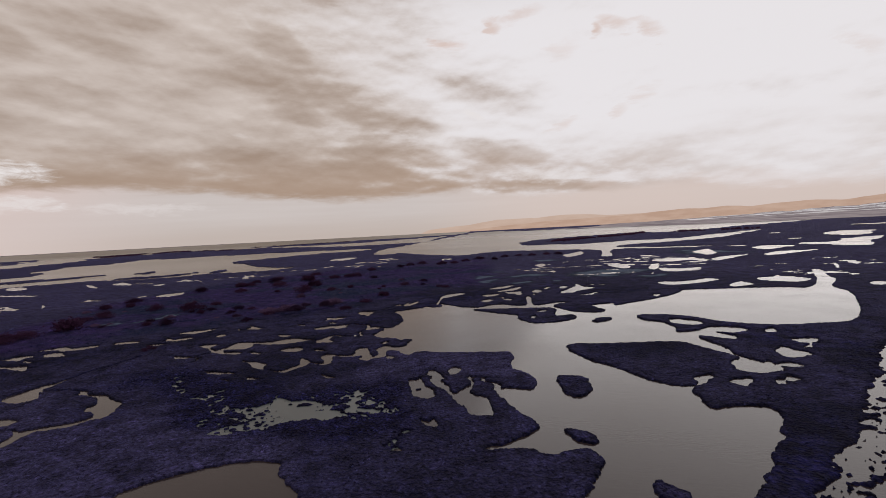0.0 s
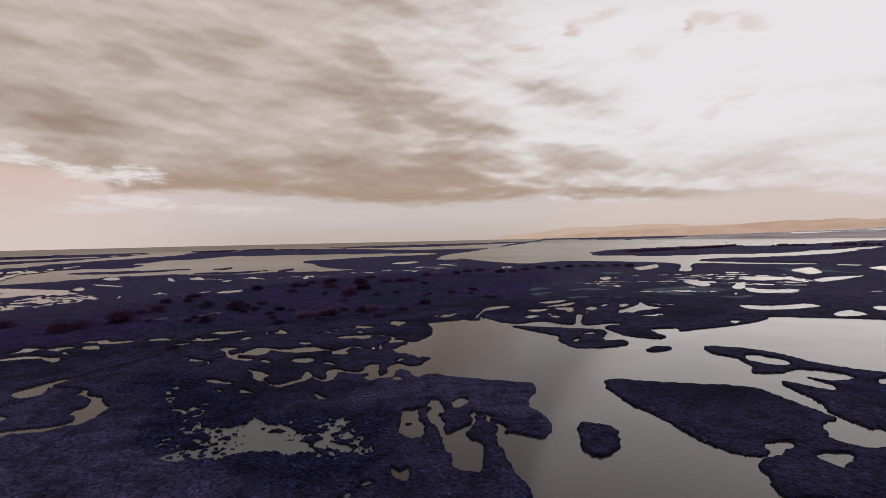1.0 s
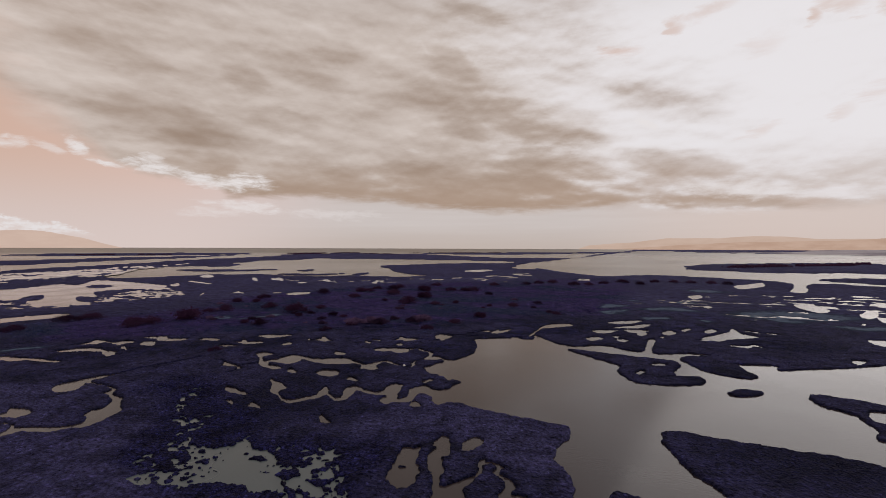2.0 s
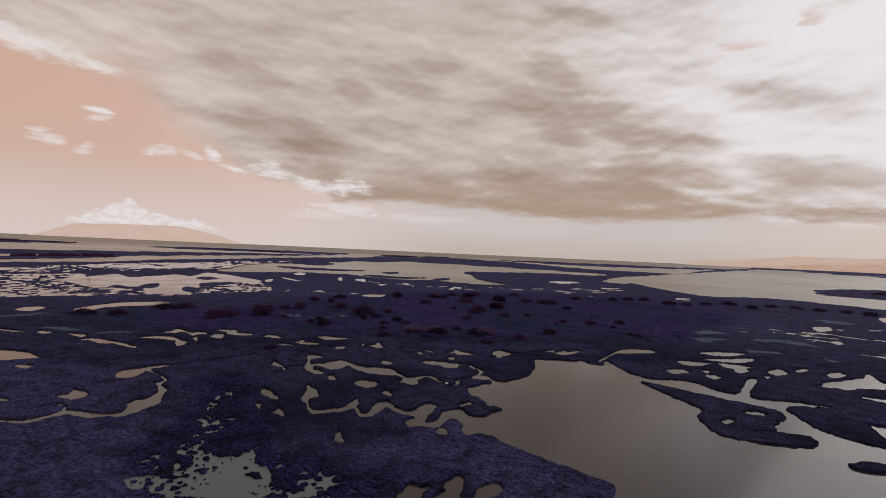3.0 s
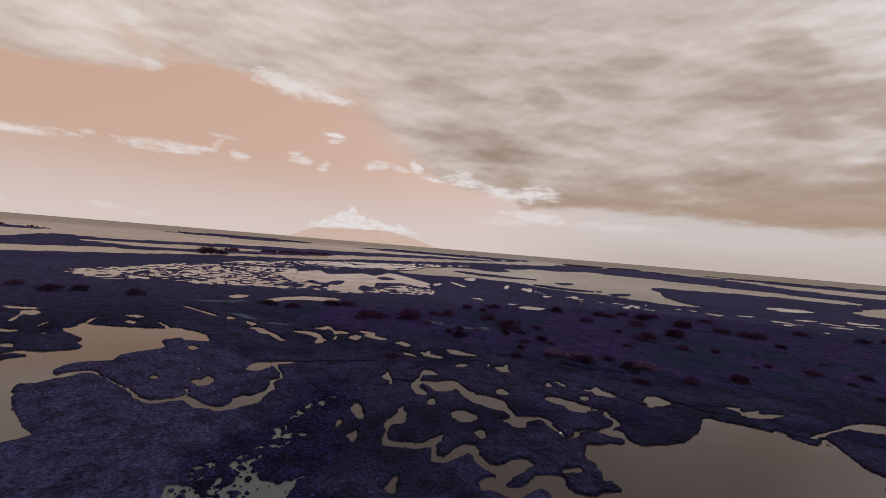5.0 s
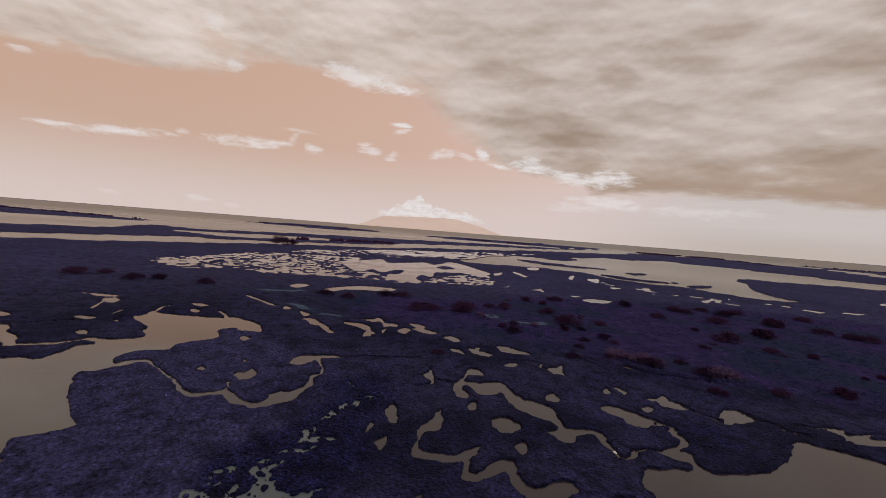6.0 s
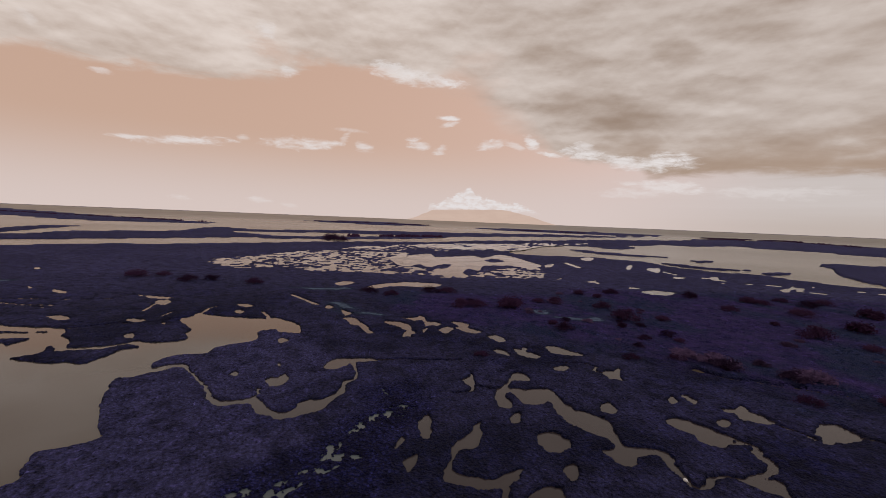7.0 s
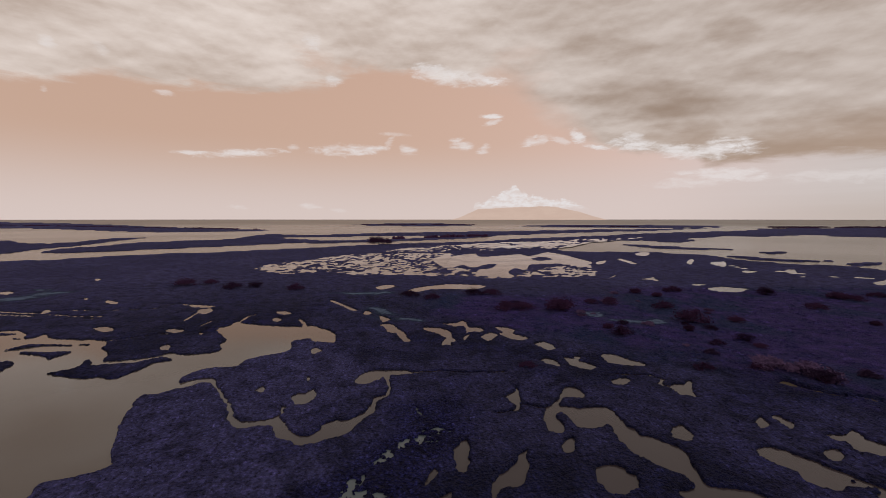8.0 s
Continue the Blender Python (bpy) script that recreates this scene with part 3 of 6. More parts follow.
for oval in [(-67.7, 169.2, 2.52, 2.36, 75), (-56.6, 172.2, 3.69, 2.98, 74), (-53.3, 183.1, 4.77, 2.42, 74), (-60.0, 244.0, 14.13, 7.13, 77), (-43.6, 182.8, 3.87, 3.04, 72), (-43.8, 203.3, 5.94, 2.79, 73), (-37.6, 201.4, 3.42, 3.53, 72), (-35.8, 223.5, 6.66, 3.22, 73), (-29.8, 173.7, 2.7, 1.86, 69), (-5.1, 198.5, 4.41, 2.79, 67)]:
    small_pool(*oval)
for oval in [(116.3, 188.3, 5.67, 2.54, -56), (28.3, 91.5, 2.43, 0.81, -21), (25.0, 80.6, 1.1, 1.0, -18), (124.6, 176.1, 5.76, 3.47, -56)]:
    small_pool(*oval)
for oval in [(365.9, 399.8, 15.21, 19.84, -108), (214.1, 305.1, 4.23, 10.48, -86), (166.0, 228.8, 3.69, 3.97, -72), (-39.4, 182.6, 1.98, 3.22, -32)]:
    small_pool(*oval)
for oval in [(-32.4, 212.4, 2.79, 4.34, -37), (-33.3, 194.5, 2.79, 3.66, -34), (-39.3, 176.8, 2.79, 3.04, -31), (-64.1, 172.7, 1.98, 2.05, -28)]:
    small_pool(*oval)
water("left_pond", [(-61.5, -12.5), (-62.0, -9.9), (-62.1, -7.6), (-62.0, -5.7), (-59.3, -3.1), (-57.3, -2.5), (-58.0, -4.1), (-57.4, -1.7), (-58.4, -1.4), (-59.4, -1.1), (-57.0, 0.8), (-55.8, 3.8), (-54.8, 7.2), (-52.3, 8.8), (-51.0, 9.0), (-48.13, 11.01), (-46.52, 11.26), (-45.97, 11.92), (-46.10, 13.86), (-46.63, 15.69), (-47.70, 17.04), (-46.86, 18.25), (-46.71, 19.92), (-47.71, 21.84), (-50.3, 21.1), (-52.1, 21.3), (-55.4, 19.7), (-57.5, 18.9), (-59.6, 19.8), (-61.6, 20.3), (-60.3, 21.4), (-58.2, 25.3), (-56.8, 29.3), (-57.3, 30.4), (-55.7, 31.9), (-53.1, 33.4), (-50.7, 33.9), (-48.04, 33.72), (-48.52, 32.56), (-49.00, 31.39)] + [(-50.1, 31.0), (-50.1, 29.9), (-49.37, 29.03), (-47.35, 29.12), (-45.48, 28.85), (-44.42, 26.73), (-43.32, 25.30), (-41.93, 24.80), (-41.53, 24.12), (-41.62, 22.85), (-40.98, 21.80), (-39.25, 20.89), (-38.24, 21.02), (-36.78, 21.55), (-35.91, 20.65), (-35.64, 20.12), (-35.78, 19.46), (-34.72, 19.13), (-33.69, 19.33), (-32.51, 19.64), (-30.46, 19.98), (-29.09, 20.43), (-28.12, 20.85), (-26.49, 21.27), (-25.14, 21.88), (-24.50, 21.94), (-24.05, 21.15), (-23.72, 19.94), (-23.56, 19.35), (-22.98, 19.31), (-22.17, 19.57), (-21.24, 19.82), (-20.68, 19.96), (-17.60, 17.50), (-17.20, 12.00), (-22.10, 4.50), (-42.20, -6.90), (-57.4, -12.1), (-60.0, -4.0)])
water("channel", [(-37.79, 20.89), (-38.16, 21.39), (-38.77, 21.94), (-38.99, 23.03), (-38.55, 23.84), (-36.53, 24.60), (-33.64, 26.07), (-31.47, 26.94), (-29.71, 27.61), (-29.29, 28.03), (-29.15, 29.13), (-29.33, 30.07), (-30.05, 30.51), (-31.23, 30.54), (-30.93, 30.78), (-29.47, 30.65), (-28.26, 31.02), (-27.30, 31.46), (-26.50, 31.90), (-26.07, 32.68), (-26.70, 33.40), (-27.79, 33.95), (-28.22, 35.58), (-28.96, 36.45), (-30.70, 37.21), (-31.63, 37.51), (-32.03, 38.25), (-33.40, 38.63), (-35.18, 38.55), (-35.75, 38.34), (-35.09, 37.77), (-34.42, 36.72), (-34.72, 36.00), (-35.94, 36.04), (-37.26, 36.60), (-37.89, 37.55), (-37.80, 38.79), (-37.41, 40.68), (-36.29, 41.17), (-36.11, 39.69)] + [(-35.99, 38.99), (-34.08, 38.90), (-32.07, 38.64), (-31.03, 38.16), (-30.52, 37.65), (-28.91, 37.17), (-27.85, 36.60), (-26.34, 35.53), (-25.48, 34.56), (-25.35, 34.00), (-24.93, 32.93), (-25.01, 32.21), (-25.67, 31.44), (-26.38, 30.82), (-27.44, 30.51), (-27.87, 30.27), (-28.19, 29.28), (-28.15, 28.17), (-28.82, 27.49), (-29.92, 26.99), (-31.57, 26.60), (-34.06, 25.56), (-37.31, 23.92), (-37.49, 23.56), (-37.51, 22.75), (-36.62, 21.69)])
water("pool", [(-61.5, 2.8), (-62.4, 3.5), (-61.4, 5.3), (-59.5, 6.4), (-58.8, 5.6), (-59.7, 4.2)])
water("pool", [(-58.8, 12.4), (-59.2, 13.4), (-57.9, 15.1), (-56.3, 14.7), (-56.9, 13.5)])
water("pool", [(-56.4, 16.9), (-56.2, 17.8), (-54.6, 18.0)])
water("pool", [(-50.7, 14.7), (-51.2, 15.6), (-48.93, 16.51), (-48.90, 15.64)])
water("pool", [(-71.0, 12.1), (-72.4, 12.9), (-70.1, 14.8), (-67.3, 14.8), (-68.5, 13.2)])
water("pool", [(-76.9, 9.0), (-75.8, 11.8), (-73.6, 14.8), (-72.8, 12.7), (-73.6, 10.8)])
water("pool", [(-74.0, 5.8), (-77.3, 4.8), (-80.4, 4.3), (-76.2, 5.8), (-72.5, 6.6)])
water("pool", [(-83.8, -6.6), (-83.4, -4.9), (-80.8, -2.5), (-78.8, -2.3), (-80.0, -4.5)])
water("pool", [(-86.5, -11.4), (-88.1, -11.1), (-85.5, -9.2), (-83.3, -9.3)])
water("pool", [(-74.5, -10.7), (-76.9, -10.9), (-74.8, -8.8), (-72.5, -8.6), (-72.3, -9.3)])
water("pool", [(-67.5, 24.2), (-67.9, 25.8), (-65.5, 27.1), (-64.5, 25.8)])
water("pool", [(-62.2, 24.6), (-63.7, 25.2), (-61.3, 26.4), (-60.2, 25.6)])
water("pool", [(-96.6, -31.9), (-97.9, -30.9), (-99.0, -29.8), (-96.2, -26.8), (-93.3, -26.1), (-93.0, -27.7)])
water("pool", [(-45.46, 31.30), (-46.80, 31.70), (-45.48, 32.67), (-44.01, 31.92)])
water("pool", [(-37.15, 31.65), (-37.76, 31.91), (-36.78, 32.17), (-36.16, 31.96)])
water("pool", [(-34.88, 27.83), (-36.04, 28.05), (-35.43, 28.55), (-34.22, 28.55)])
water("pool", [(-33.11, 30.95), (-33.60, 31.30), (-33.58, 31.99), (-34.20, 32.18), (-34.39, 32.54), (-33.16, 32.88), (-31.83, 32.67), (-31.16, 31.94), (-31.54, 31.39)])
water("pool", [(-69.7, 13.2), (-72.9, 13.5), (-70.0, 15.1), (-67.8, 14.6)])
water("pool", [(-55.6, 39.3), (-56.4, 40.5), (-54.9, 41.4), (-53.1, 41.7), (-51.4, 42.1), (-49.28, 42.32), (-46.87, 42.46), (-46.44, 41.93), (-47.46, 41.39), (-50.6, 40.9), (-51.6, 40.1), (-53.6, 39.9)])
water("pool", [(-53.4, 44.7), (-53.5, 45.6), (-52.6, 47.0), (-51.2, 47.8), (-49.46, 47.95), (-47.02, 47.08), (-47.98, 46.36), (-49.49, 45.95), (-51.2, 44.8)])
water("pool", [(-46.40, 46.02), (-47.61, 46.79), (-47.44, 47.68), (-45.90, 47.65), (-45.27, 46.80), (-44.01, 46.77), (-44.42, 45.93), (-44.06, 45.31)])
water("pool", [(-55.4, 47.0), (-54.8, 49.5), (-56.4, 50.7), (-55.0, 51.2), (-52.5, 50.9), (-52.0, 52.0), (-50.3, 52.2), (-49.04, 51.45), (-49.53, 50.45), (-48.81, 49.50), (-51.0, 49.9), (-52.5, 49.9), (-52.7, 48.9)])
water("pool", [(-48.01, 48.84), (-48.80, 50.02), (-46.19, 48.86), (-45.10, 48.29)])
water("pool", [(-47.51, 50.92), (-49.05, 52.61), (-47.43, 53.30), (-45.80, 51.99), (-45.20, 51.00)])
water("pool", [(-51.6, 53.9), (-51.3, 55.4), (-49.40, 56.12), (-47.79, 54.88), (-48.84, 54.09)])
water("pool", [(-48.59, 53.47), (-47.94, 55.33), (-45.27, 56.47), (-44.47, 54.72), (-45.99, 53.83)])
water("pool", [(-43.37, 56.10), (-43.94, 57.46), (-42.58, 57.94), (-40.56, 57.53), (-40.21, 56.45), (-41.47, 55.98)])
water("pool", [(-37.38, 53.95), (-38.00, 55.09), (-37.09, 55.64), (-35.14, 55.25), (-35.87, 54.40)])
water("pool", [(-37.82, 56.72), (-37.69, 57.60), (-36.36, 58.22), (-34.42, 58.74), (-33.79, 57.41), (-34.67, 56.64), (-35.86, 56.31)])
water("pool", [(-38.23, 58.02), (-37.67, 58.74), (-36.56, 57.66)])
water("pool", [(-38.20, 61.27), (-37.75, 62.48), (-35.97, 63.07), (-34.02, 63.89), (-33.87, 62.30), (-34.96, 60.70), (-36.01, 60.35)])
water("pool", [(-31.25, 58.00), (-31.56, 59.17), (-30.96, 59.75), (-29.80, 58.60), (-30.15, 57.65)])
water("pool", [(-29.09, 62.41), (-29.10, 63.52), (-29.82, 64.43), (-29.14, 64.55), (-27.93, 63.40), (-26.22, 62.41), (-26.82, 61.93), (-26.93, 61.44), (-27.69, 61.53)])
water("pool", [(-29.89, 47.75), (-30.58, 48.69), (-31.90, 49.58), (-30.04, 49.00), (-28.37, 48.49), (-27.59, 47.88), (-27.86, 47.69), (-28.78, 47.60)])
water("pool", [(-21.80, 48.72), (-22.35, 49.35), (-21.86, 49.44), (-20.83, 49.10), (-20.62, 48.53), (-20.99, 48.39)])
water("pool", [(-22.15, 41.61), (-23.23, 42.31), (-23.55, 42.80), (-22.89, 42.86), (-21.36, 42.38), (-20.04, 41.94), (-19.97, 41.53), (-20.55, 41.32)])
water("pool", [(-18.49, 48.92), (-19.05, 49.41), (-19.03, 50.41), (-18.73, 50.82), (-18.05, 50.77), (-17.64, 51.09), (-16.76, 50.58), (-16.55, 49.80), (-16.34, 49.44), (-16.43, 48.77), (-16.62, 48.48), (-17.16, 48.74), (-17.60, 48.51)])
water("pool", [(-18.68, 59.84), (-19.01, 60.80), (-18.63, 61.37), (-18.13, 61.79), (-17.55, 61.86), (-16.64, 62.20), (-15.93, 62.49), (-15.26, 62.64), (-14.42, 61.30), (-14.21, 60.51), (-14.56, 60.09), (-14.82, 59.76), (-15.39, 59.56), (-16.21, 59.84), (-16.93, 59.51), (-17.70, 59.42)])
water("pool", [(-19.49, 66.18), (-19.26, 67.23), (-19.64, 68.55), (-19.33, 68.63), (-18.39, 68.24), (-17.49, 68.32), (-16.34, 68.10), (-16.17, 66.90), (-16.73, 66.18), (-17.32, 65.72), (-18.07, 66.20), (-18.71, 65.72)])
water("pool", [(-17.67, 63.63), (-17.99, 64.59), (-17.54, 64.77), (-16.87, 64.39), (-16.59, 63.30), (-17.02, 63.12)])
water("pool", [(-21.94, 63.15), (-22.51, 64.44), (-21.24, 63.75), (-20.78, 62.78), (-21.19, 62.69)])
water("pool", [(-22.39, 65.02), (-22.53, 65.86), (-21.81, 65.63), (-20.98, 65.63), (-20.31, 64.47), (-21.01, 64.45)])
water("pool", [(-21.92, 56.60), (-22.46, 57.58), (-21.96, 57.67), (-20.93, 57.40), (-20.26, 56.40), (-20.87, 56.43)])
water("pool", [(-56.7, 39.8), (-61.8, 39.5), (-60.5, 40.5), (-58.6, 41.3), (-57.0, 40.2)])
water("pool", [(-63.7, 37.2), (-65.5, 38.1), (-63.4, 38.9), (-62.0, 38.0)])
water("channel", [(-24.83, 48.80), (-26.22, 49.44), (-27.07, 50.27), (-28.00, 51.22), (-28.95, 51.95), (-29.81, 52.65), (-30.51, 53.39), (-30.24, 53.98), (-29.63, 54.21), (-28.15, 53.71), (-28.23, 52.90), (-28.36, 52.28), (-28.20, 51.89), (-27.67, 51.47), (-27.21, 51.14), (-27.03, 51.51), (-26.52, 52.25), (-26.52, 52.76), (-26.27, 53.90), (-25.67, 54.56), (-24.33, 54.27), (-23.25, 54.05), (-22.61, 54.29), (-21.87, 54.25), (-21.19, 54.92), (-19.98, 55.37), (-18.95, 55.20), (-17.88, 54.79), (-17.33, 54.54), (-16.78, 54.24), (-16.06, 54.10), (-15.78, 54.77), (-15.28, 55.90), (-14.78, 56.28), (-13.90, 56.06), (-13.56, 55.39), (-14.12, 55.31), (-14.65, 55.26), (-14.93, 53.78), (-15.03, 53.61)] + [(-14.71, 53.78), (-13.92, 53.12), (-14.01, 52.57), (-14.41, 52.20), (-15.30, 52.20), (-16.12, 52.23), (-16.06, 53.03), (-16.29, 53.45), (-17.11, 53.48), (-17.85, 53.25), (-18.31, 52.77), (-19.07, 52.69), (-20.09, 52.33), (-21.16, 52.39), (-22.11, 52.55), (-22.99, 52.87), (-23.65, 52.91), (-23.63, 52.56), (-23.24, 52.09), (-23.25, 51.17), (-23.64, 50.70), (-24.64, 50.76), (-25.84, 50.65), (-25.77, 50.33), (-25.43, 49.93), (-24.14, 49.77), (-23.05, 49.35), (-23.19, 48.88), (-23.83, 48.52)])
water("channel", [(-21.65, 45.97), (-20.54, 45.71), (-19.34, 45.32), (-18.15, 44.34), (-18.24, 43.68), (-18.14, 43.18), (-17.60, 42.80), (-16.61, 42.30), (-16.36, 42.17), (-15.94, 42.31), (-15.19, 43.27), (-14.78, 44.21), (-15.08, 44.90), (-15.21, 45.51), (-15.27, 46.28), (-14.32, 45.27), (-14.22, 44.90), (-13.59, 44.42), (-12.92, 44.10), (-12.59, 44.20), (-12.60, 44.54), (-12.92, 45.37), (-13.35, 46.21), (-13.45, 46.82), (-13.07, 47.32), (-12.38, 47.11), (-11.75, 46.69), (-11.23, 46.61), (-10.49, 46.69), (-10.14, 47.15), (-10.13, 47.68), (-10.31, 48.24), (-10.35, 48.72), (-10.11, 49.33), (-9.31, 49.29), (-8.78, 48.20), (-8.61, 47.49), (-8.42, 46.78), (-8.20, 46.22), (-8.06, 45.84)] + [(-7.95, 45.99), (-7.58, 46.48), (-7.64, 47.05), (-7.93, 47.88), (-8.03, 48.53), (-7.75, 49.34), (-7.19, 49.83), (-6.20, 49.07), (-5.38, 48.49), (-4.78, 46.89), (-5.52, 47.15), (-6.41, 47.51), (-6.75, 47.36), (-6.68, 46.77), (-6.56, 45.90), (-6.68, 45.30), (-7.18, 44.85), (-7.94, 44.62), (-8.21, 44.17), (-8.96, 44.56), (-9.31, 45.39), (-9.06, 46.16), (-9.27, 45.97), (-10.04, 45.76), (-10.80, 45.76), (-11.63, 46.05), (-12.16, 46.03), (-11.90, 45.21), (-11.80, 44.51), (-11.74, 43.76), (-11.93, 43.43), (-12.47, 43.39), (-13.50, 44.01), (-13.83, 43.99), (-14.13, 43.05), (-14.89, 41.69), (-15.51, 41.32), (-16.61, 41.84), (-17.40, 42.45), (-18.44, 42.82)] + [(-19.33, 43.50), (-19.55, 44.08), (-20.22, 44.71)])
water("pool", [(-14.91, 48.77), (-14.99, 49.61), (-13.90, 49.20), (-13.44, 48.43), (-13.98, 48.33)])
water("pool", [(-17.77, 39.66), (-18.26, 40.33), (-18.50, 40.75), (-17.42, 40.41), (-16.55, 39.86), (-16.59, 39.55)])
water("pool", [(-19.85, 39.55), (-20.77, 40.21), (-19.93, 40.29), (-19.21, 39.49)])
water("pool", [(-10.65, 39.09), (-11.06, 39.67), (-11.63, 40.35), (-11.62, 40.62), (-10.74, 40.13), (-9.95, 39.53), (-10.14, 39.20)])
water("pool", [(-6.12, 44.43), (-6.55, 45.44), (-6.19, 45.93), (-5.36, 45.02), (-5.52, 44.36)])
water("pool", [(-21.75, 48.73), (-22.34, 49.63), (-20.97, 49.12), (-20.71, 48.27)])
water("pool", [(-21.72, 56.23), (-22.60, 57.66), (-22.09, 57.84), (-20.37, 56.86), (-20.46, 56.16)])
water("pool", [(-14.43, 68.88), (-15.45, 71.42), (-14.85, 72.74), (-12.80, 71.68), (-12.65, 69.47), (-13.00, 67.92), (-13.82, 68.73)])
water("pool", [(-10.39, 76.57), (-9.58, 78.19), (-8.87, 77.47), (-8.49, 79.12), (-8.03, 80.49), (-7.90, 78.62), (-7.07, 79.87), (-6.31, 80.82), (-6.60, 77.33), (-7.34, 75.45), (-7.82, 75.27), (-8.76, 74.60), (-8.30, 75.77)])
water("pool", [(-8.08, 50.60), (-7.89, 51.28), (-7.75, 52.05), (-7.07, 51.57), (-7.22, 50.71), (-7.40, 50.05)])
water("pool", [(-3.43, 38.00), (-2.59, 38.25), (-2.45, 38.74), (-2.02, 37.51), (-1.76, 36.68), (-1.32, 36.02), (-0.92, 34.67), (-0.86, 33.72), (-1.37, 33.53), (-1.97, 33.71), (-2.61, 34.36), (-3.05, 36.15)])
water("pool", [(-2.00, 39.09), (-1.93, 40.43), (-1.32, 40.43), (-0.74, 39.52), (-0.38, 38.33), (-0.72, 37.61), (-1.26, 38.00), (-1.15, 38.52)])
water("pool", [(-0.09, 39.46), (-0.09, 40.79), (0.26, 41.11), (1.13, 40.76), (0.87, 39.34), (0.37, 38.83)])
water("pool", [(-1.80, 30.25), (-1.49, 30.05), (-1.13, 29.92), (-0.87, 30.42), (-0.50, 29.79), (-0.48, 28.90), (-0.93, 28.88), (-1.34, 29.17)])
water("pool", [(-3.30, 26.76), (-3.02, 26.94), (-2.67, 26.90), (-2.28, 26.04), (-2.89, 26.01)])
water("pool", [(-1.61, 37.95), (-1.24, 39.11), (-0.78, 38.34), (-0.88, 37.72), (-0.48, 37.31), (0.04, 36.02), (0.35, 34.95), (0.64, 34.80), (1.13, 35.60), (1.62, 36.25), (1.70, 36.98), (1.57, 37.93), (1.69, 38.86), (1.91, 38.01), (2.08, 36.92), (1.93, 35.71), (1.74, 34.89), (1.86, 34.59), (2.19, 34.07), (2.57, 33.98), (3.03, 33.54), (3.10, 31.64), (3.08, 30.37), (2.36, 30.28), (1.68, 30.40), (1.39, 31.12), (1.24, 32.19), (0.99, 32.17), (0.64, 32.81), (0.36, 33.72), (-0.08, 34.64), (-0.52, 35.60), (-1.03, 36.37)])
water("shallow", [(-15.90, 33.01), (-15.07, 33.31), (-14.23, 33.37), (-13.47, 33.99), (-13.55, 34.58), (-13.37, 34.89), (-13.59, 35.58), (-12.90, 35.14), (-12.32, 34.71), (-11.68, 34.72), (-10.86, 34.50), (-10.07, 34.02), (-9.51, 33.81), (-8.94, 33.58), (-8.26, 33.46), (-7.93, 33.85), (-8.16, 34.49), (-7.90, 35.04), (-8.00, 35.86), (-7.32, 36.48), (-7.11, 36.85), (-6.05, 35.16), (-5.25, 33.91), (-4.63, 33.45), (-4.16, 32.89), (-3.52, 32.25), (-3.28, 31.16), (-3.95, 31.23), (-4.25, 31.97), (-4.75, 31.41), (-5.13, 31.18), (-5.23, 30.80), (-5.60, 30.90), (-6.07, 31.31), (-6.61, 31.59), (-6.99, 31.36), (-7.28, 30.91), (-7.70, 30.61), (-8.14, 30.49), (-9.00, 30.89)] + [(-9.52, 30.62), (-10.35, 30.71), (-10.83, 30.40), (-11.34, 30.13), (-11.70, 29.91), (-11.76, 29.40), (-12.31, 29.38), (-13.21, 29.32), (-13.71, 29.06), (-14.25, 28.85), (-15.19, 28.89), (-15.16, 29.61), (-14.50, 30.11), (-13.71, 30.32), (-13.40, 30.61), (-13.52, 31.04), (-13.92, 31.56), (-14.37, 32.09), (-14.91, 32.36)])
water("pool", [(6.77, 92.12), (8.39, 95.06), (12.67, 97.33), (11.17, 92.76), (8.55, 91.10)])
water("pool", [(7.42, 87.35), (11.18, 92.13), (13.92, 94.36), (12.43, 89.24), (10.28, 87.56)])
water("pool", [(4.91, 84.32), (6.90, 85.43), (8.92, 85.47), (7.15, 81.83), (5.60, 81.85)])
water("pool", [(9.38, 86.59), (11.21, 87.59), (13.12, 87.23), (11.80, 84.09), (10.06, 83.87)])
water("pool", [(11.12, 83.27), (12.11, 85.82), (12.89, 84.31), (11.80, 81.70)])
water("pool", [(4.38, 77.79), (5.83, 79.52), (6.97, 77.93), (5.63, 75.60), (5.00, 75.98)])
water("pool", [(7.72, 80.56), (8.98, 81.12), (8.52, 78.63)])
water("pool", [(8.16, 78.17), (9.35, 79.17), (10.31, 78.06), (9.29, 76.26)])
water("pool", [(14.47, 86.16), (15.68, 88.83), (16.51, 88.53), (16.65, 86.04), (15.65, 84.00), (14.87, 84.24)])
water("pool", [(17.43, 89.67), (18.77, 92.12), (19.15, 90.44), (17.80, 87.65)])
water("pool", [(13.99, 82.51), (14.89, 83.36), (14.44, 80.71)])
water("pool", [(20.41, 89.65), (21.84, 92.49), (22.76, 91.59), (21.78, 88.49), (20.67, 87.70)])
water("pool", [(19.36, 83.98), (20.88, 85.57), (22.52, 86.88), (23.79, 90.16), (24.67, 93.81), (25.40, 93.56), (25.47, 90.05), (27.27, 87.75), (24.45, 84.83), (23.08, 84.65), (21.50, 81.91), (20.37, 81.93), (19.40, 81.59)])
water("pool", [(-2.45, 82.31), (-2.38, 86.27), (0.92, 89.09), (2.16, 86.53), (0.78, 85.25), (-0.99, 83.02)])
water("pool", [(11.88, 65.32), (12.60, 66.76), (13.88, 66.45), (12.95, 65.00)])
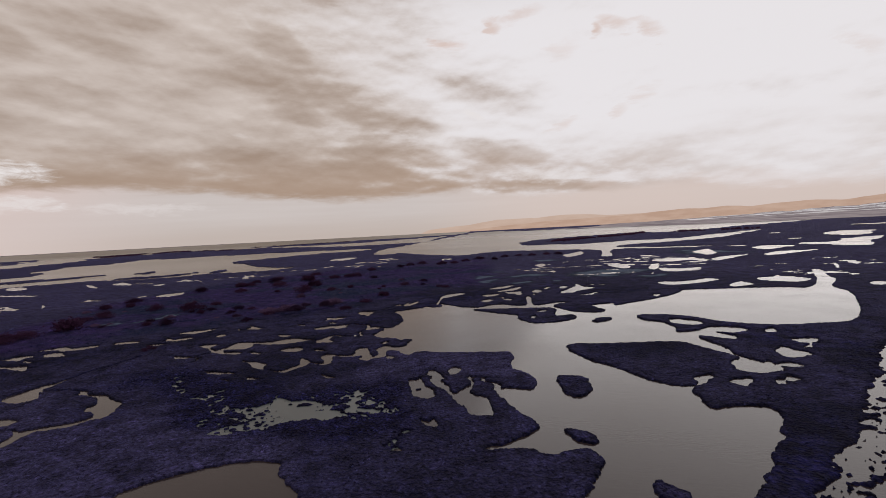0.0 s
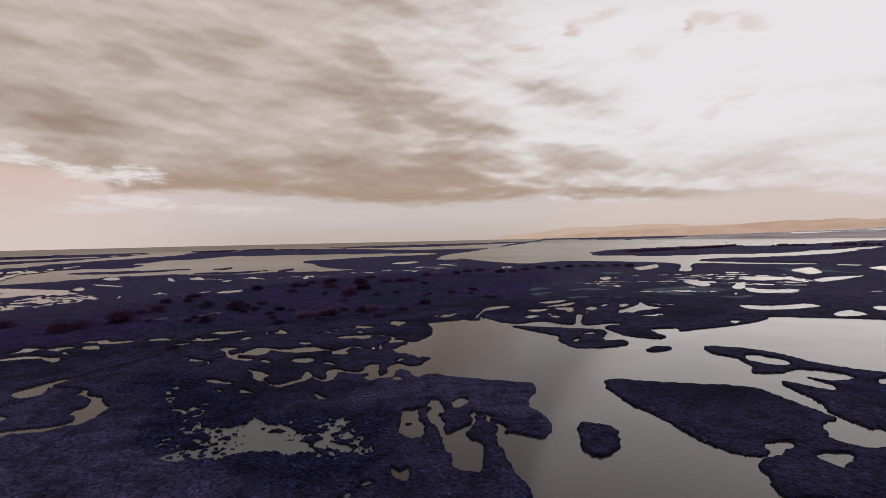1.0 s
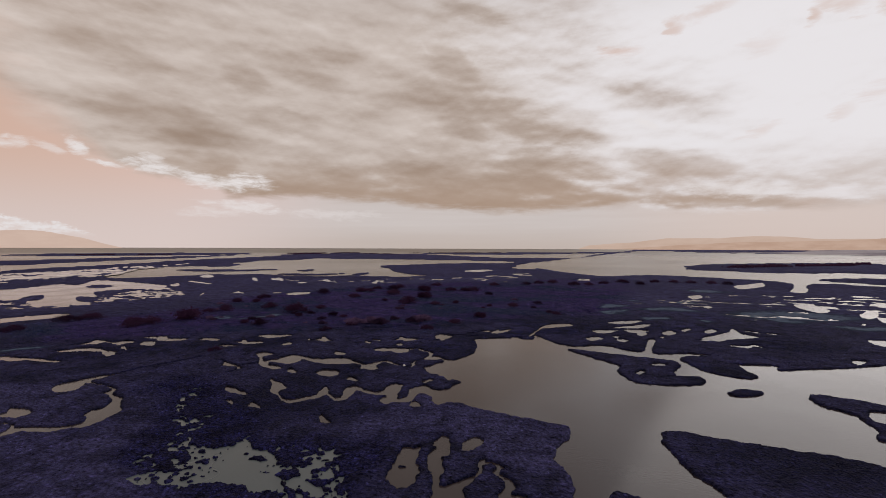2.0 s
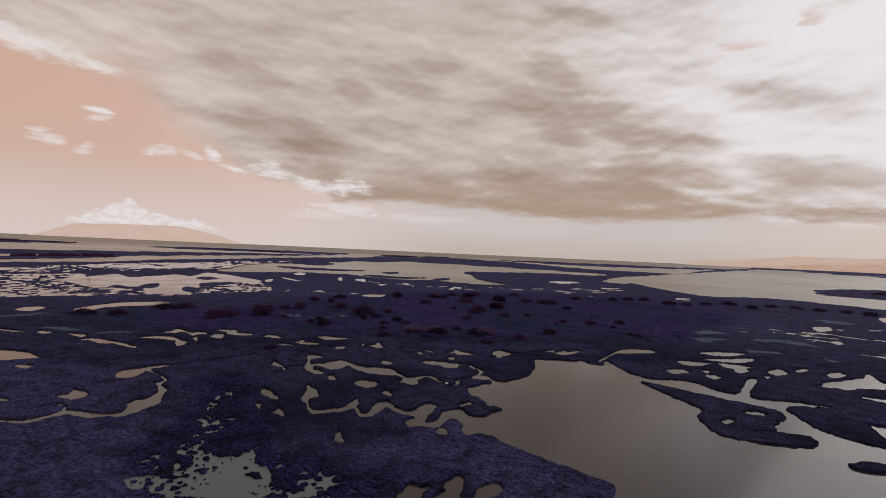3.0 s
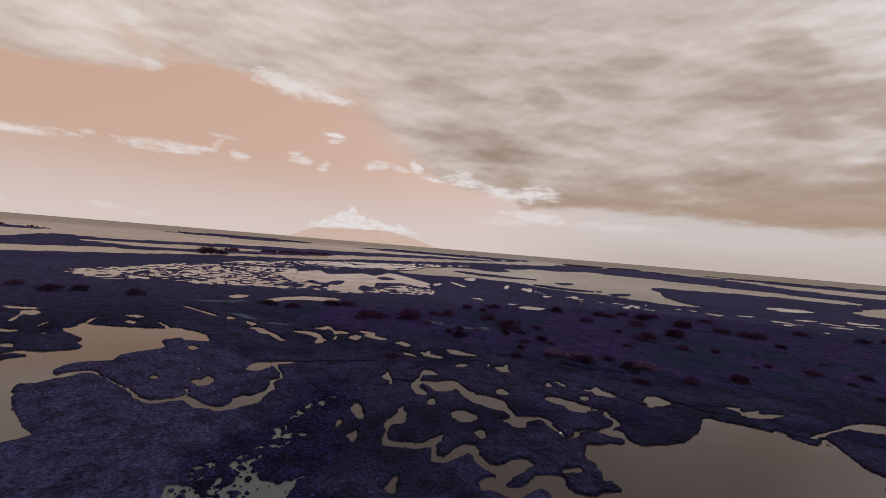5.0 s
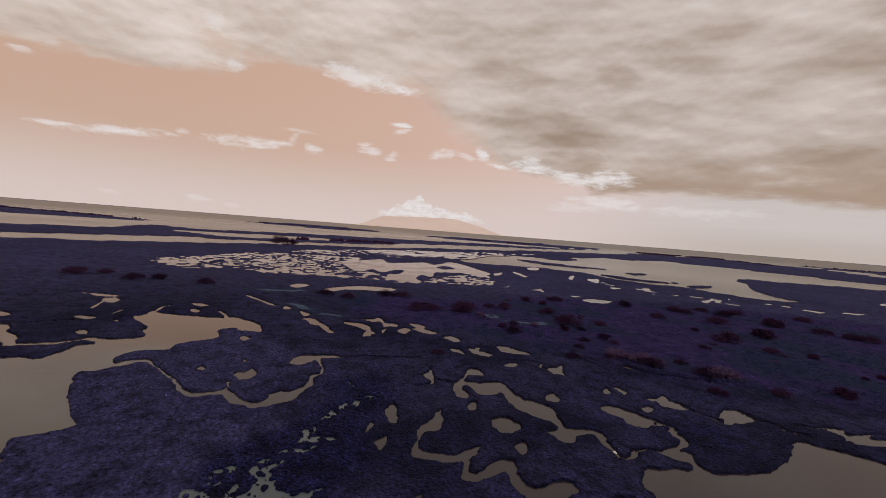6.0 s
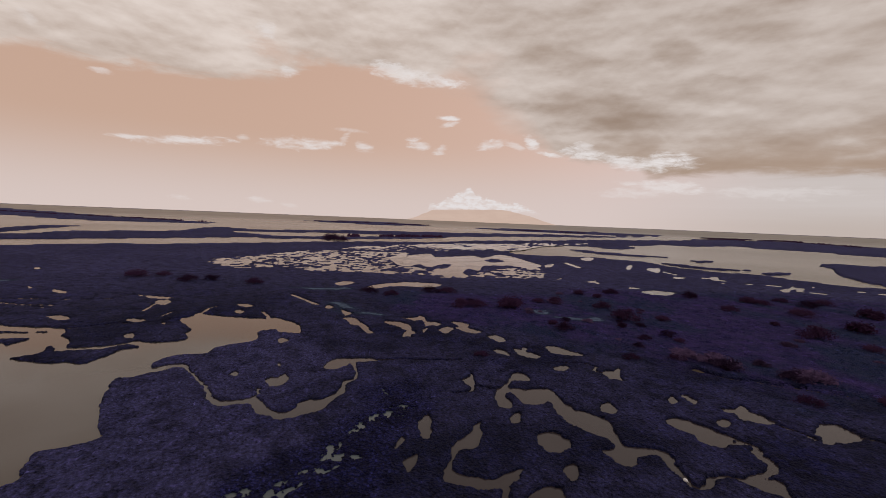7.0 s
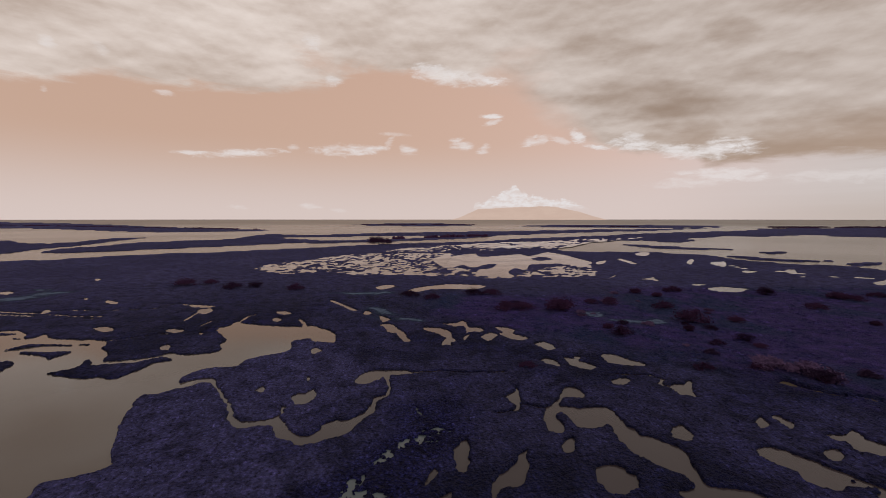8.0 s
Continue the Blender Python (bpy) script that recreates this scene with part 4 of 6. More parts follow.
water("pool", [(21.23, 127.89), (22.94, 130.60), (23.53, 126.74), (21.87, 124.09)])
water("pool", [(24.68, 122.37), (26.66, 124.53), (27.37, 120.81), (25.35, 117.92)])
land("island", [(-42.86, 8.64), (-43.31, 8.94), (-44.40, 10.18), (-46.08, 9.74), (-46.83, 9.86), (-45.81, 10.67), (-44.86, 11.34), (-44.82, 14.22), (-45.46, 15.69), (-46.01, 16.87), (-45.41, 17.99), (-44.98, 17.87), (-44.32, 16.60), (-42.64, 16.25), (-41.61, 15.73), (-40.36, 15.13), (-41.15, 13.47), (-40.91, 12.50), (-41.93, 10.50)])
land("island", [(-51.7, -2.9), (-52.0, -1.0), (-52.9, -0.6), (-54.2, 0.8), (-52.8, 6.5), (-53.3, 6.5), (-53.0, 4.7), (-53.3, 2.4), (-52.8, 0.5), (-52.2, -0.7), (-52.1, -3.1)])
land("island", [(-50.8, 1.4), (-51.3, 2.0), (-50.7, 3.9), (-50.3, 6.4), (-49.17, 6.27), (-47.78, 5.80), (-49.04, 4.58), (-50.3, 2.3)])
land("island", [(-48.33, -0.52), (-47.75, 1.75), (-48.09, 2.24), (-47.02, 3.39), (-45.59, 3.60), (-44.90, 3.59), (-44.35, 2.21)])
land("island", [(-2.59, 35.71), (-2.35, 35.80), (-2.01, 35.96), (-2.22, 35.67)])
land("island", [(-11.83, 33.54), (-11.58, 33.51), (-11.54, 33.65), (-11.78, 33.69)])
land("island", [(-14.09, 32.07), (-14.02, 32.38), (-13.85, 32.56), (-14.03, 32.30)])
land("island", [(-13.14, 31.70), (-13.02, 32.10), (-13.10, 32.17), (-13.44, 32.01)])
land("island", [(-11.85, 31.37), (-11.63, 31.52), (-11.44, 31.62), (-11.68, 31.40)])
land("island", [(-10.63, 31.70), (-10.36, 31.79), (-10.22, 31.95), (-10.42, 31.81)])
land("island", [(-12.58, 30.25), (-12.41, 30.43), (-12.46, 30.72), (-12.69, 30.46)])
land("island", [(-11.01, 33.01), (-10.97, 33.43), (-10.79, 33.72), (-10.32, 33.64), (-9.83, 33.48), (-10.28, 33.22), (-10.77, 33.17)])
land("island", [(-9.74, 32.23), (-9.25, 32.30), (-8.80, 32.37), (-9.04, 32.18)])
land("island", [(-9.55, 32.95), (-9.20, 32.97), (-8.93, 33.12), (-9.31, 33.11)])
land("island", [(-8.34, 32.42), (-8.27, 32.92), (-7.87, 33.17), (-7.43, 33.22), (-7.15, 32.72), (-7.30, 32.17), (-7.96, 32.26)])
land("island", [(-5.92, 32.36), (-5.86, 32.85), (-5.26, 32.89), (-5.04, 32.62), (-5.35, 32.24)])
land("island", [(-4.77, 32.46), (-4.53, 32.60), (-4.37, 32.69), (-4.47, 32.41)])
land("island", [(-7.56, 33.76), (-7.47, 34.12), (-7.24, 34.05), (-7.35, 33.85)])
land("island", [(-7.01, 34.38), (-6.84, 34.76), (-6.50, 34.84), (-6.77, 34.62)])
land("island", [(-6.98, 35.46), (-6.67, 35.64), (-6.49, 35.74), (-6.74, 35.60)])
land("island", [(-7.26, 32.72), (-7.13, 32.93), (-6.92, 32.77), (-7.03, 32.65)])
land("island", [(-6.16, 32.33), (-5.99, 32.41), (-5.98, 32.56), (-6.15, 32.48)])
creek([(1.79, 37.92), (2.26, 38.04), (2.81, 37.92), (2.99, 37.80), (2.87, 37.11), (3.25, 36.78), (3.73, 36.45), (3.93, 35.82), (3.72, 34.91)], 0.4)
rill([(-10.50, 35.06), (-10.39, 35.44), (-9.92, 35.57), (-10.12, 35.25)], 0.25)
rill([(-10.41, 34.65), (-10.28, 35.29), (-9.87, 35.49)], 0.22)
rill([(-8.88, 34.97), (-8.54, 35.40), (-8.01, 35.89), (-7.38, 36.60), (-7.09, 36.67)], 0.28)
rill([(-24.81, 41.91), (-24.52, 41.03), (-24.26, 40.04), (-24.00, 39.24), (-23.87, 38.59)], 0.4)
rill([(-22.73, 38.08), (-22.34, 37.67), (-22.02, 37.14)], 0.4)
rill([(-20.62, 36.21), (-19.51, 35.62), (-19.29, 35.89), (-19.30, 36.55), (-19.03, 36.96), (-18.63, 37.18)], 0.38)
rill([(-18.14, 35.87), (-17.59, 34.98), (-17.89, 34.70), (-18.23, 34.42), (-17.77, 33.69), (-17.27, 32.93), (-16.52, 32.45), (-15.71, 32.41), (-15.15, 32.73), (-14.55, 32.48)], 0.36)
rill([(-16.85, 33.93), (-16.59, 33.37), (-15.92, 32.61)], 0.4)
rill([(-17.09, 31.03), (-16.86, 31.24), (-16.45, 31.27)], 0.5)
rill([(-16.69, 30.25), (-16.72, 30.68)], 0.4)
rill([(-15.01, 31.50), (-14.26, 31.04), (-13.71, 30.84), (-13.77, 31.25)], 0.3)
rill([(-16.23, 30.23), (-15.30, 30.27), (-15.60, 30.83)], 0.22)
rill([(-6.97, 31.32), (-6.46, 30.85), (-6.08, 30.54)], 0.25)
rill([(-4.92, 33.25), (-4.85, 32.59), (-4.50, 31.80), (-3.98, 31.34)], 0.3)
rill([(-5.64, 30.54), (-5.17, 30.44), (-5.01, 30.71)], 0.25)
rill([(-21.53, 36.54), (-22.08, 37.08), (-22.79, 37.63), (-23.28, 38.15), (-23.65, 38.72), (-23.67, 39.29), (-23.59, 39.71)], 0.38)
rill([(-23.06, 37.89), (-23.13, 38.24), (-23.69, 38.87), (-24.43, 39.17)], 0.5)
rill([(-23.39, 39.61), (-24.03, 40.00), (-24.56, 40.00)], 0.3)
rill([(-23.55, 39.52), (-23.61, 40.25), (-23.63, 40.87)], 0.2)
rill([(-25.26, 40.04), (-24.99, 40.56), (-25.40, 41.33), (-24.48, 41.15), (-24.55, 41.54)], 0.25)
rill([(-24.99, 40.56), (-25.48, 40.96), (-25.16, 41.67)], 0.2)
rill([(-28.89, 40.38), (-28.08, 40.47), (-27.37, 40.69)], 0.2)
rill([(-27.12, 41.47), (-26.86, 41.82)], 0.2)
rill([(-18.92, 35.12), (-19.53, 35.36), (-20.10, 35.51), (-20.36, 35.77)], 0.55)
rill([(-19.04, 34.97), (-19.16, 35.54), (-18.81, 36.10)], 0.4)
rill([(-23.28, 37.84), (-22.84, 37.67)], 0.5)
rill([(-17.48, 33.51), (-17.95, 33.96), (-18.03, 34.87)], 0.4)
rill([(-3.07, 26.83), (-2.78, 27.59), (-2.59, 28.33), (-2.27, 28.59)], 0.25)
rill([(-3.32, 26.44), (-3.08, 26.89)], 0.4)
rill([(-4.64, 32.74), (-4.11, 32.06), (-3.58, 31.99), (-3.75, 31.26)], 0.5)
creek([(-14.98, 53.81), (-14.73, 55.46), (-13.60, 55.31), (-12.20, 54.98), (-11.47, 54.83), (-11.15, 55.43), (-11.71, 56.72), (-11.52, 57.62), (-10.92, 58.22)], 0.42)
creek([(-14.69, 61.53), (-14.32, 62.63), (-13.47, 62.18), (-12.71, 61.64), (-11.83, 61.43), (-11.37, 60.49), (-11.30, 59.15), (-10.92, 58.22), (-10.45, 58.29), (-9.64, 59.03)], 0.45)
creek([(-36.63, 40.57), (-36.46, 42.19), (-36.46, 43.87), (-35.52, 45.91), (-35.17, 49.26)], 0.35)
creek([(-26.86, 47.26), (-27.31, 47.82), (-27.89, 48.39), (-27.26, 49.12), (-26.93, 50.10), (-27.56, 51.01)], 0.3)
creek([(-27.74, 47.99), (-27.11, 47.69), (-26.85, 46.79), (-26.84, 45.85)], 0.25)
creek([(-15.09, 62.31), (-14.21, 62.71), (-13.51, 62.53), (-13.03, 62.03), (-12.48, 61.99), (-11.73, 61.51)], 0.4)
creek([(-16.12, 67.75), (-15.21, 68.00), (-14.32, 68.08), (-13.50, 68.08)], 0.3)
creek([(-32.58, 59.25), (-32.01, 60.38), (-31.52, 61.93), (-30.28, 62.40), (-29.66, 61.62), (-28.53, 62.02)], 0.35)
creek([(-76.9, -20.2), (-75.7, -16.5), (-73.3, -10.6), (-74.0, -9.9)], 0.6)
creek([(-75.0, -9.1), (-74.9, -6.3), (-73.6, -0.3), (-73.6, 4.0), (-73.6, 6.1)], 0.5)
creek([(-74.1, -18.2), (-73.4, -15.0), (-71.1, -9.3), (-72.0, -8.4), (-71.1, -5.8), (-69.9, -3.7), (-69.0, 0.3)], 0.5)
creek([(-63.8, 13.1), (-67.9, 13.0), (-69.6, 13.1)], 0.4)
creek([(-59.8, 16.2), (-62.4, 16.7), (-62.6, 17.3)], 0.4)
creek([(-58.1, 17.4), (-58.8, 19.6), (-60.6, 20.4), (-62.6, 20.9), (-64.7, 21.1), (-66.0, 22.1)], 0.45)
creek([(-61.3, 28.6), (-58.7, 29.3), (-56.1, 29.9)], 0.4)
creek([(-53.9, 7.7), (-55.2, 9.9), (-56.1, 12.0), (-56.2, 13.8)], 0.45)
creek([(-69.1, 9.6), (-70.0, 10.8), (-69.7, 12.6)], 0.35)
creek([(-68.3, -1.4), (-67.1, 0.9)], 0.3)
creek([(-77.6, 5.3), (-77.0, 8.1), (-75.7, 9.6)], 0.35)
creek([(-13.30, 71.18), (-12.18, 72.63), (-10.84, 72.42), (-9.46, 73.22)], 0.35)
creek([(-11.27, 74.53), (-10.17, 76.35)], 0.3)
creek([(-2.74, 75.74), (-2.77, 78.99), (-2.46, 81.06), (-2.44, 82.94)], 0.4)
water("pool", [(26.51, 56.63), (27.96, 57.24), (29.61, 55.19), (28.90, 53.36), (27.09, 53.43), (26.04, 54.61)])
water("pool", [(27.27, 51.01), (29.40, 52.45), (31.47, 51.74), (32.23, 50.15), (29.77, 48.92), (28.47, 49.70)])
water("pool", [(33.47, 49.88), (34.96, 50.76), (34.08, 48.73), (32.84, 48.33)])
water("pool", [(33.27, 45.95), (34.30, 46.10), (35.77, 45.85), (34.59, 44.20), (33.84, 43.90), (32.76, 42.49), (32.06, 42.75), (33.46, 43.94), (32.75, 44.37)])
water("pool", [(29.45, 42.52), (30.83, 43.50), (31.11, 42.48), (31.62, 40.96), (29.90, 39.87), (28.85, 40.02), (28.78, 40.93)])
water("pool", [(26.66, 38.35), (28.08, 38.97), (28.60, 37.90), (27.19, 37.41)])
water("pool", [(24.93, 34.98), (25.93, 35.69), (26.09, 34.69), (25.07, 34.22)])
water("pool", [(24.32, 35.10), (25.05, 35.03), (24.37, 33.85), (23.76, 33.89)])
water("pool", [(21.00, 35.25), (22.14, 35.62), (23.07, 35.31), (21.50, 33.68), (21.00, 34.08)])
water("pool", [(18.82, 35.86), (19.97, 36.67), (20.54, 36.35), (19.20, 34.68), (18.78, 34.82)])
water("pool", [(89.1, 110.3), (91.6, 110.8), (82.9, 99.1), (79.4, 96.8), (82.8, 102.0)])
water("pool", [(93.8, 112.2), (98.5, 115.1), (94.1, 106.7), (90.6, 105.2)])
water("pool", [(59.6, 91.4), (63.0, 92.1), (66.1, 95.4), (65.4, 92.3), (66.4, 90.7), (66.4, 85.9), (61.8, 82.4), (59.3, 84.4), (57.5, 87.1)])
water("pool", [(68.9, 77.9), (72.5, 80.4), (74.2, 77.2), (68.4, 74.9)])
water("pool", [(40.37, 91.95), (44.39, 91.26), (48.38, 92.58), (51.6, 94.3), (52.5, 90.6), (47.80, 87.41), (42.80, 85.81), (39.72, 87.04)])
water("pool", [(49.63, 83.74), (54.0, 87.3), (53.7, 82.4), (48.69, 80.19)])
water("pool", [(33.00, 76.70), (34.42, 76.35), (32.39, 73.38)])
water("pool", [(42.97, 186.73), (49.15, 195.76), (57.5, 208.7), (53.8, 188.9), (46.62, 176.72), (41.78, 172.93)])
water("pool", [(44.02, 134.34), (48.87, 136.88), (48.61, 125.29), (44.99, 119.65), (43.04, 124.68)])
water("pool", [(49.33, 118.49), (54.3, 128.0), (57.8, 130.5), (53.8, 119.5), (49.66, 113.59)])
water("pool", [(52.3, 118.7), (55.8, 115.0), (61.8, 114.9), (57.4, 107.7), (52.3, 107.5), (49.64, 110.45)])
water("pool", [(86.9, 169.6), (99.4, 182.3), (91.5, 159.9), (82.4, 151.0), (83.5, 158.4)])
water("pool", [(76.0, 138.2), (84.2, 144.6), (94.5, 146.6), (79.1, 133.2), (73.2, 129.8)])
water("pool", [(96.2, 144.9), (107.8, 153.5), (119.6, 151.8), (102.8, 141.6), (95.1, 139.1)])
water("pool", [(113.9, 178.1), (124.7, 184.0), (128.0, 175.8), (112.9, 163.6), (110.2, 167.0)])
water("pool", [(60.6, 142.7), (68.1, 146.0), (74.6, 139.8), (64.8, 133.6), (59.7, 134.9)])
water("pool", [(24.39, 144.38), (28.57, 150.45), (28.60, 141.16), (24.94, 135.37)])
water("pool", [(45.30, 107.16), (47.97, 109.72), (44.85, 103.08)])
water("flats", [(44.67, 46.61), (38.72, 42.02), (34.92, 38.21), (32.52, 35.68), (30.16, 33.53), (28.03, 31.57), (26.84, 30.24), (24.81, 28.32), (23.90, 27.43), (22.35, 25.63), (21.42, 24.79), (20.70, 24.61), (19.66, 23.86), (18.86, 23.11), (18.48, 22.37), (18.14, 21.87), (17.44, 21.38), (16.02, 20.28), (17.77, 16.78), (25.23, 19.71), (36.36, 30.79), (43.38, 40.47), (47.08, 46.35)])
water("marsh_pond", [(-149.8, 64.3), (-157.3, 72.2), (-167.1, 83.8), (-154.3, 83.5), (-156.2, 92.1), (-160.9, 100.9), (-153.1, 102.5), (-168.6, 116.9), (-151.9, 116.2), (-136.1, 113.6), (-125.8, 111.3), (-116.8, 102.8), (-121.8, 101.6), (-125.4, 99.5), (-125.9, 94.8), (-123.6, 88.9), (-111.7, 83.1), (-115.9, 81.3), (-106.8, 76.2), (-98.6, 74.7), (-97.1, 71.2), (-102.6, 71.6), (-102.1, 67.6), (-114.4, 70.5), (-117.0, 74.7), (-128.1, 80.2), (-127.5, 76.3), (-120.0, 70.4), (-128.1, 69.1), (-120.6, 63.8), (-129.6, 62.2)])
water("pool", [(-88.5, 101.3), (-90.5, 105.5), (-94.2, 110.8), (-88.6, 107.0), (-82.6, 103.8), (-85.0, 103.0)])
water("pool", [(-74.0, 106.2), (-75.2, 111.6), (-72.5, 114.2), (-70.0, 114.3), (-67.3, 108.2), (-70.0, 104.5)])
water("pool", [(-128.6, 148.9), (-128.6, 152.5), (-115.7, 141.6), (-114.1, 137.2)])
water("pool", [(-119.6, 150.8), (-119.3, 156.8), (-111.5, 150.5), (-106.5, 142.7), (-113.3, 145.4)])
water("pool", [(-97.0, 153.3), (-95.9, 157.0), (-89.2, 149.5), (-88.0, 144.6)])
water("pool", [(-86.5, 144.4), (-83.0, 144.4), (-80.9, 140.0)])
water("pool", [(-73.4, 148.2), (-75.3, 155.4), (-79.0, 161.4), (-73.0, 157.8), (-71.4, 152.2), (-68.5, 146.9), (-69.3, 144.7)])
water("pool", [(-83.4, 116.2), (-83.3, 117.7), (-78.2, 112.4)])
water("pool", [(-80.0, 107.1), (-78.4, 112.0), (-75.7, 106.8)])
water("pool", [(-98.0, 139.2), (-94.8, 143.0), (-91.4, 135.1)])
water("pool", [(-157.2, 148.4), (-163.8, 159.3), (-148.5, 149.6), (-145.1, 143.0)])
water("pool", [(-136.1, 127.4), (-135.0, 129.9), (-119.5, 124.1), (-120.3, 121.0)])
water("pool", [(-128.1, 113.5), (-132.0, 121.1), (-123.0, 114.7), (-119.4, 109.2)])
water("pool", [(-77.2, 165.6), (-75.0, 167.0), (-73.1, 161.4)])
water("pool", [(-91.4, 94.6), (-98.5, 102.7), (-95.2, 101.5), (-90.0, 95.6)])
water("pool", [(-89.2, 40.2), (-92.4, 43.3), (-89.8, 45.5), (-85.7, 43.3), (-85.3, 41.0)])
water("pool", [(-83.0, 46.2), (-86.8, 48.7), (-89.3, 53.4), (-90.4, 58.1), (-86.1, 64.0), (-81.0, 60.0), (-82.4, 55.6), (-83.0, 51.6), (-80.6, 48.3)])
water("pool", [(-113.2, -23.4), (-117.2, -23.5), (-113.6, -20.4), (-109.6, -20.2)])
land("island", [(-144.1, 98.6), (-149.8, 105.7), (-140.1, 104.8), (-135.8, 98.2), (-139.3, 97.2)])
land("island", [(-220.1, 183.6), (-208.5, 193.9), (-190.8, 197.8), (-178.9, 204.5), (-169.5, 212.3), (-171.9, 198.1), (-179.3, 188.3), (-190.9, 180.8)])
land("island", [(-140.1, 174.8), (-135.3, 181.0), (-124.2, 181.7), (-115.4, 194.5), (-117.3, 178.9), (-123.6, 173.4)])
land("island", [(-153.3, 204.5), (-151.8, 216.0), (-148.4, 212.7), (-144.5, 201.7)])
land("island", [(-107.6, 189.9), (-109.0, 200.0), (-106.4, 203.3), (-101.1, 187.5)])
creek([(-109.7, 148.5), (-101.0, 145.1), (-96.6, 148.5), (-89.0, 148.8), (-82.1, 150.7), (-78.4, 155.1), (-74.0, 158.5), (-69.7, 151.4), (-64.9, 155.7)], 1.0)
creek([(-74.8, 32.5), (-69.2, 34.9), (-65.7, 36.3)], 0.8)
# turf broken by small wet hollows: (outline, share of water, grain along and across)
speckled = []
speckled.append((rounded([(-134.6, 9.5), (-152.0, 20.4), (-175.4, 39.5), (-174.6, 62.0), (-168.4, 74.7), (-129.9, 62.3), (-114.0, 68.8), (-101.1, 72.6), (-94.4, 91.2), (-100.4, 97.9), (-117.6, 106.2), (-118.3, 98.8), (-112.2, 85.1), (-95.6, 73.6), (-101.3, 62.2), (-105.9, 51.6), (-109.9, 37.7), (-119.6, 29.1), (-115.5, 19.6)]), 0.41, (1.9, 1.3)))
speckled.append((rounded([(-184.1, 49.0), (-209.3, 67.2), (-238.8, 104.2), (-252.4, 144.8), (-276.5, 198.0), (-278.3, 222.0), (-235.9, 174.6), (-197.1, 133.3), (-186.2, 105.4), (-183.4, 78.2)]), 0.30, (1.7, 1.5)))
speckled.append((rounded([(-218, 93), (-243, 126), (-248, 165), (-268, 209), (-288, 244), (-221, 151), (-200, 111)]), 0.42, (7.0, 7.0)))
speckled.append((rounded([(11.8, 122.2), (27.7, 146.1), (52.1, 158.4), (81, 162), (73.6, 132.6), (56.2, 110.9), (35.5, 103.2), (21.5, 104.3)]), 0.29, (6, 2.4)))
speckled.append((rounded([(63.5, 106.8), (87.3, 120.3), (111, 131), (124, 134), (89.1, 96.5), (73.4, 86.9), (68.7, 94.7)]), 0.27, (6, 2.6)))
# wet mud films on the turf: (x, y, half length, half width, turn)
films = [(-49.9, 73.6, 2.9, 1.93, 65), (-55.7, 72.3, 2.2, 1.52, 45), (-87.8, -22.2, 3.3, 2.98, 135), (-93.9, -19.2, 3.6, 1.95, 143), (-98.2, -23.5, 2.9, 1.06, 65), (-58.7, 41.6, 2.6, 1.46, 45), (-64.4, 38.2, 2.5, 1.25, 43), (-81.8, 37.0, 4.3, 2.0, 81), (7.4, 113.3, 2.3, 1.96, 34), (9.3, 105.0, 1.8, 1.88, 7), (17.9, 113.9, 4.3, 2.1, 10), (30.9, 159.5, 4.0, 3.49, -63), (23.0, 127.0, 3.1, 1.7, 15), (22.0, 100.1, 1.1, 0.82, -44), (14.9, 99.0, 1.2, 0.91, 27), (12.4, 125.3, 1.4, 1.87, 7)]
films += [(39.2, 113.5, 10.2, 5.0, 20), (35.0, 106.1, 2.0, 3.4, 33), (18.5, 114.5, 2.4, 2.1, 10), (44.3, 101.5, 3.3, 1.5, 0), (91.6, 167.8, 5.0, 12.8, 16), (85.6, 162.8, 4.7, 8.7, 7), (7.9, 117.3, 2.3, 2.5, 67), (10.6, 107.7, 1.0, 2.4, -49)]
meadows = [rounded([(-75, 50), (-70, 75), (-50, 110), (-20, 130), (10, 120), (5, 100), (-20, 88), (-40, 66), (-58, 50)]),
           rounded([(-64.9, 65.9), (-63.7, 84.0), (-62.3, 110.5), (-57.6, 144.0), (-36, 175), (-11, 200), (10, 208), (10.9, 141.5), (-4.3, 99.7), (-13.9, 83.6), (-22.3, 75.8), (-32.1, 69.2), (-42.7, 62.0), (-51.9, 58.8)]),
           rounded([(-64.9, 64.9), (-75.7, 95.3), (-70.5, 119.6), (-60.3, 148.0), (-19.4, 78.2), (-22.9, 76.0), (-28.6, 73.2), (-35.9, 69.5), (-43.1, 63.1), (-51.4, 59.1)])]
carpets = [rounded([(-18.7, 30.0), (-25.0, 36.9), (-29.9, 43.2), (-27.4, 44.8), (-20.4, 40.8), (-12.0, 36.9), (-6.5, 38.9), (-2.2, 33.1), (-2.0, 29.8), (-8.6, 28.0), (-14.2, 27.5)]), rounded([(-17.7, 32.5), (-22.1, 35.1), (-26.5, 39.2), (-26.7, 42.6), (-23.5, 42.7), (-21.1, 39.5), (-16.4, 37.8), (-15.3, 35.2)])]
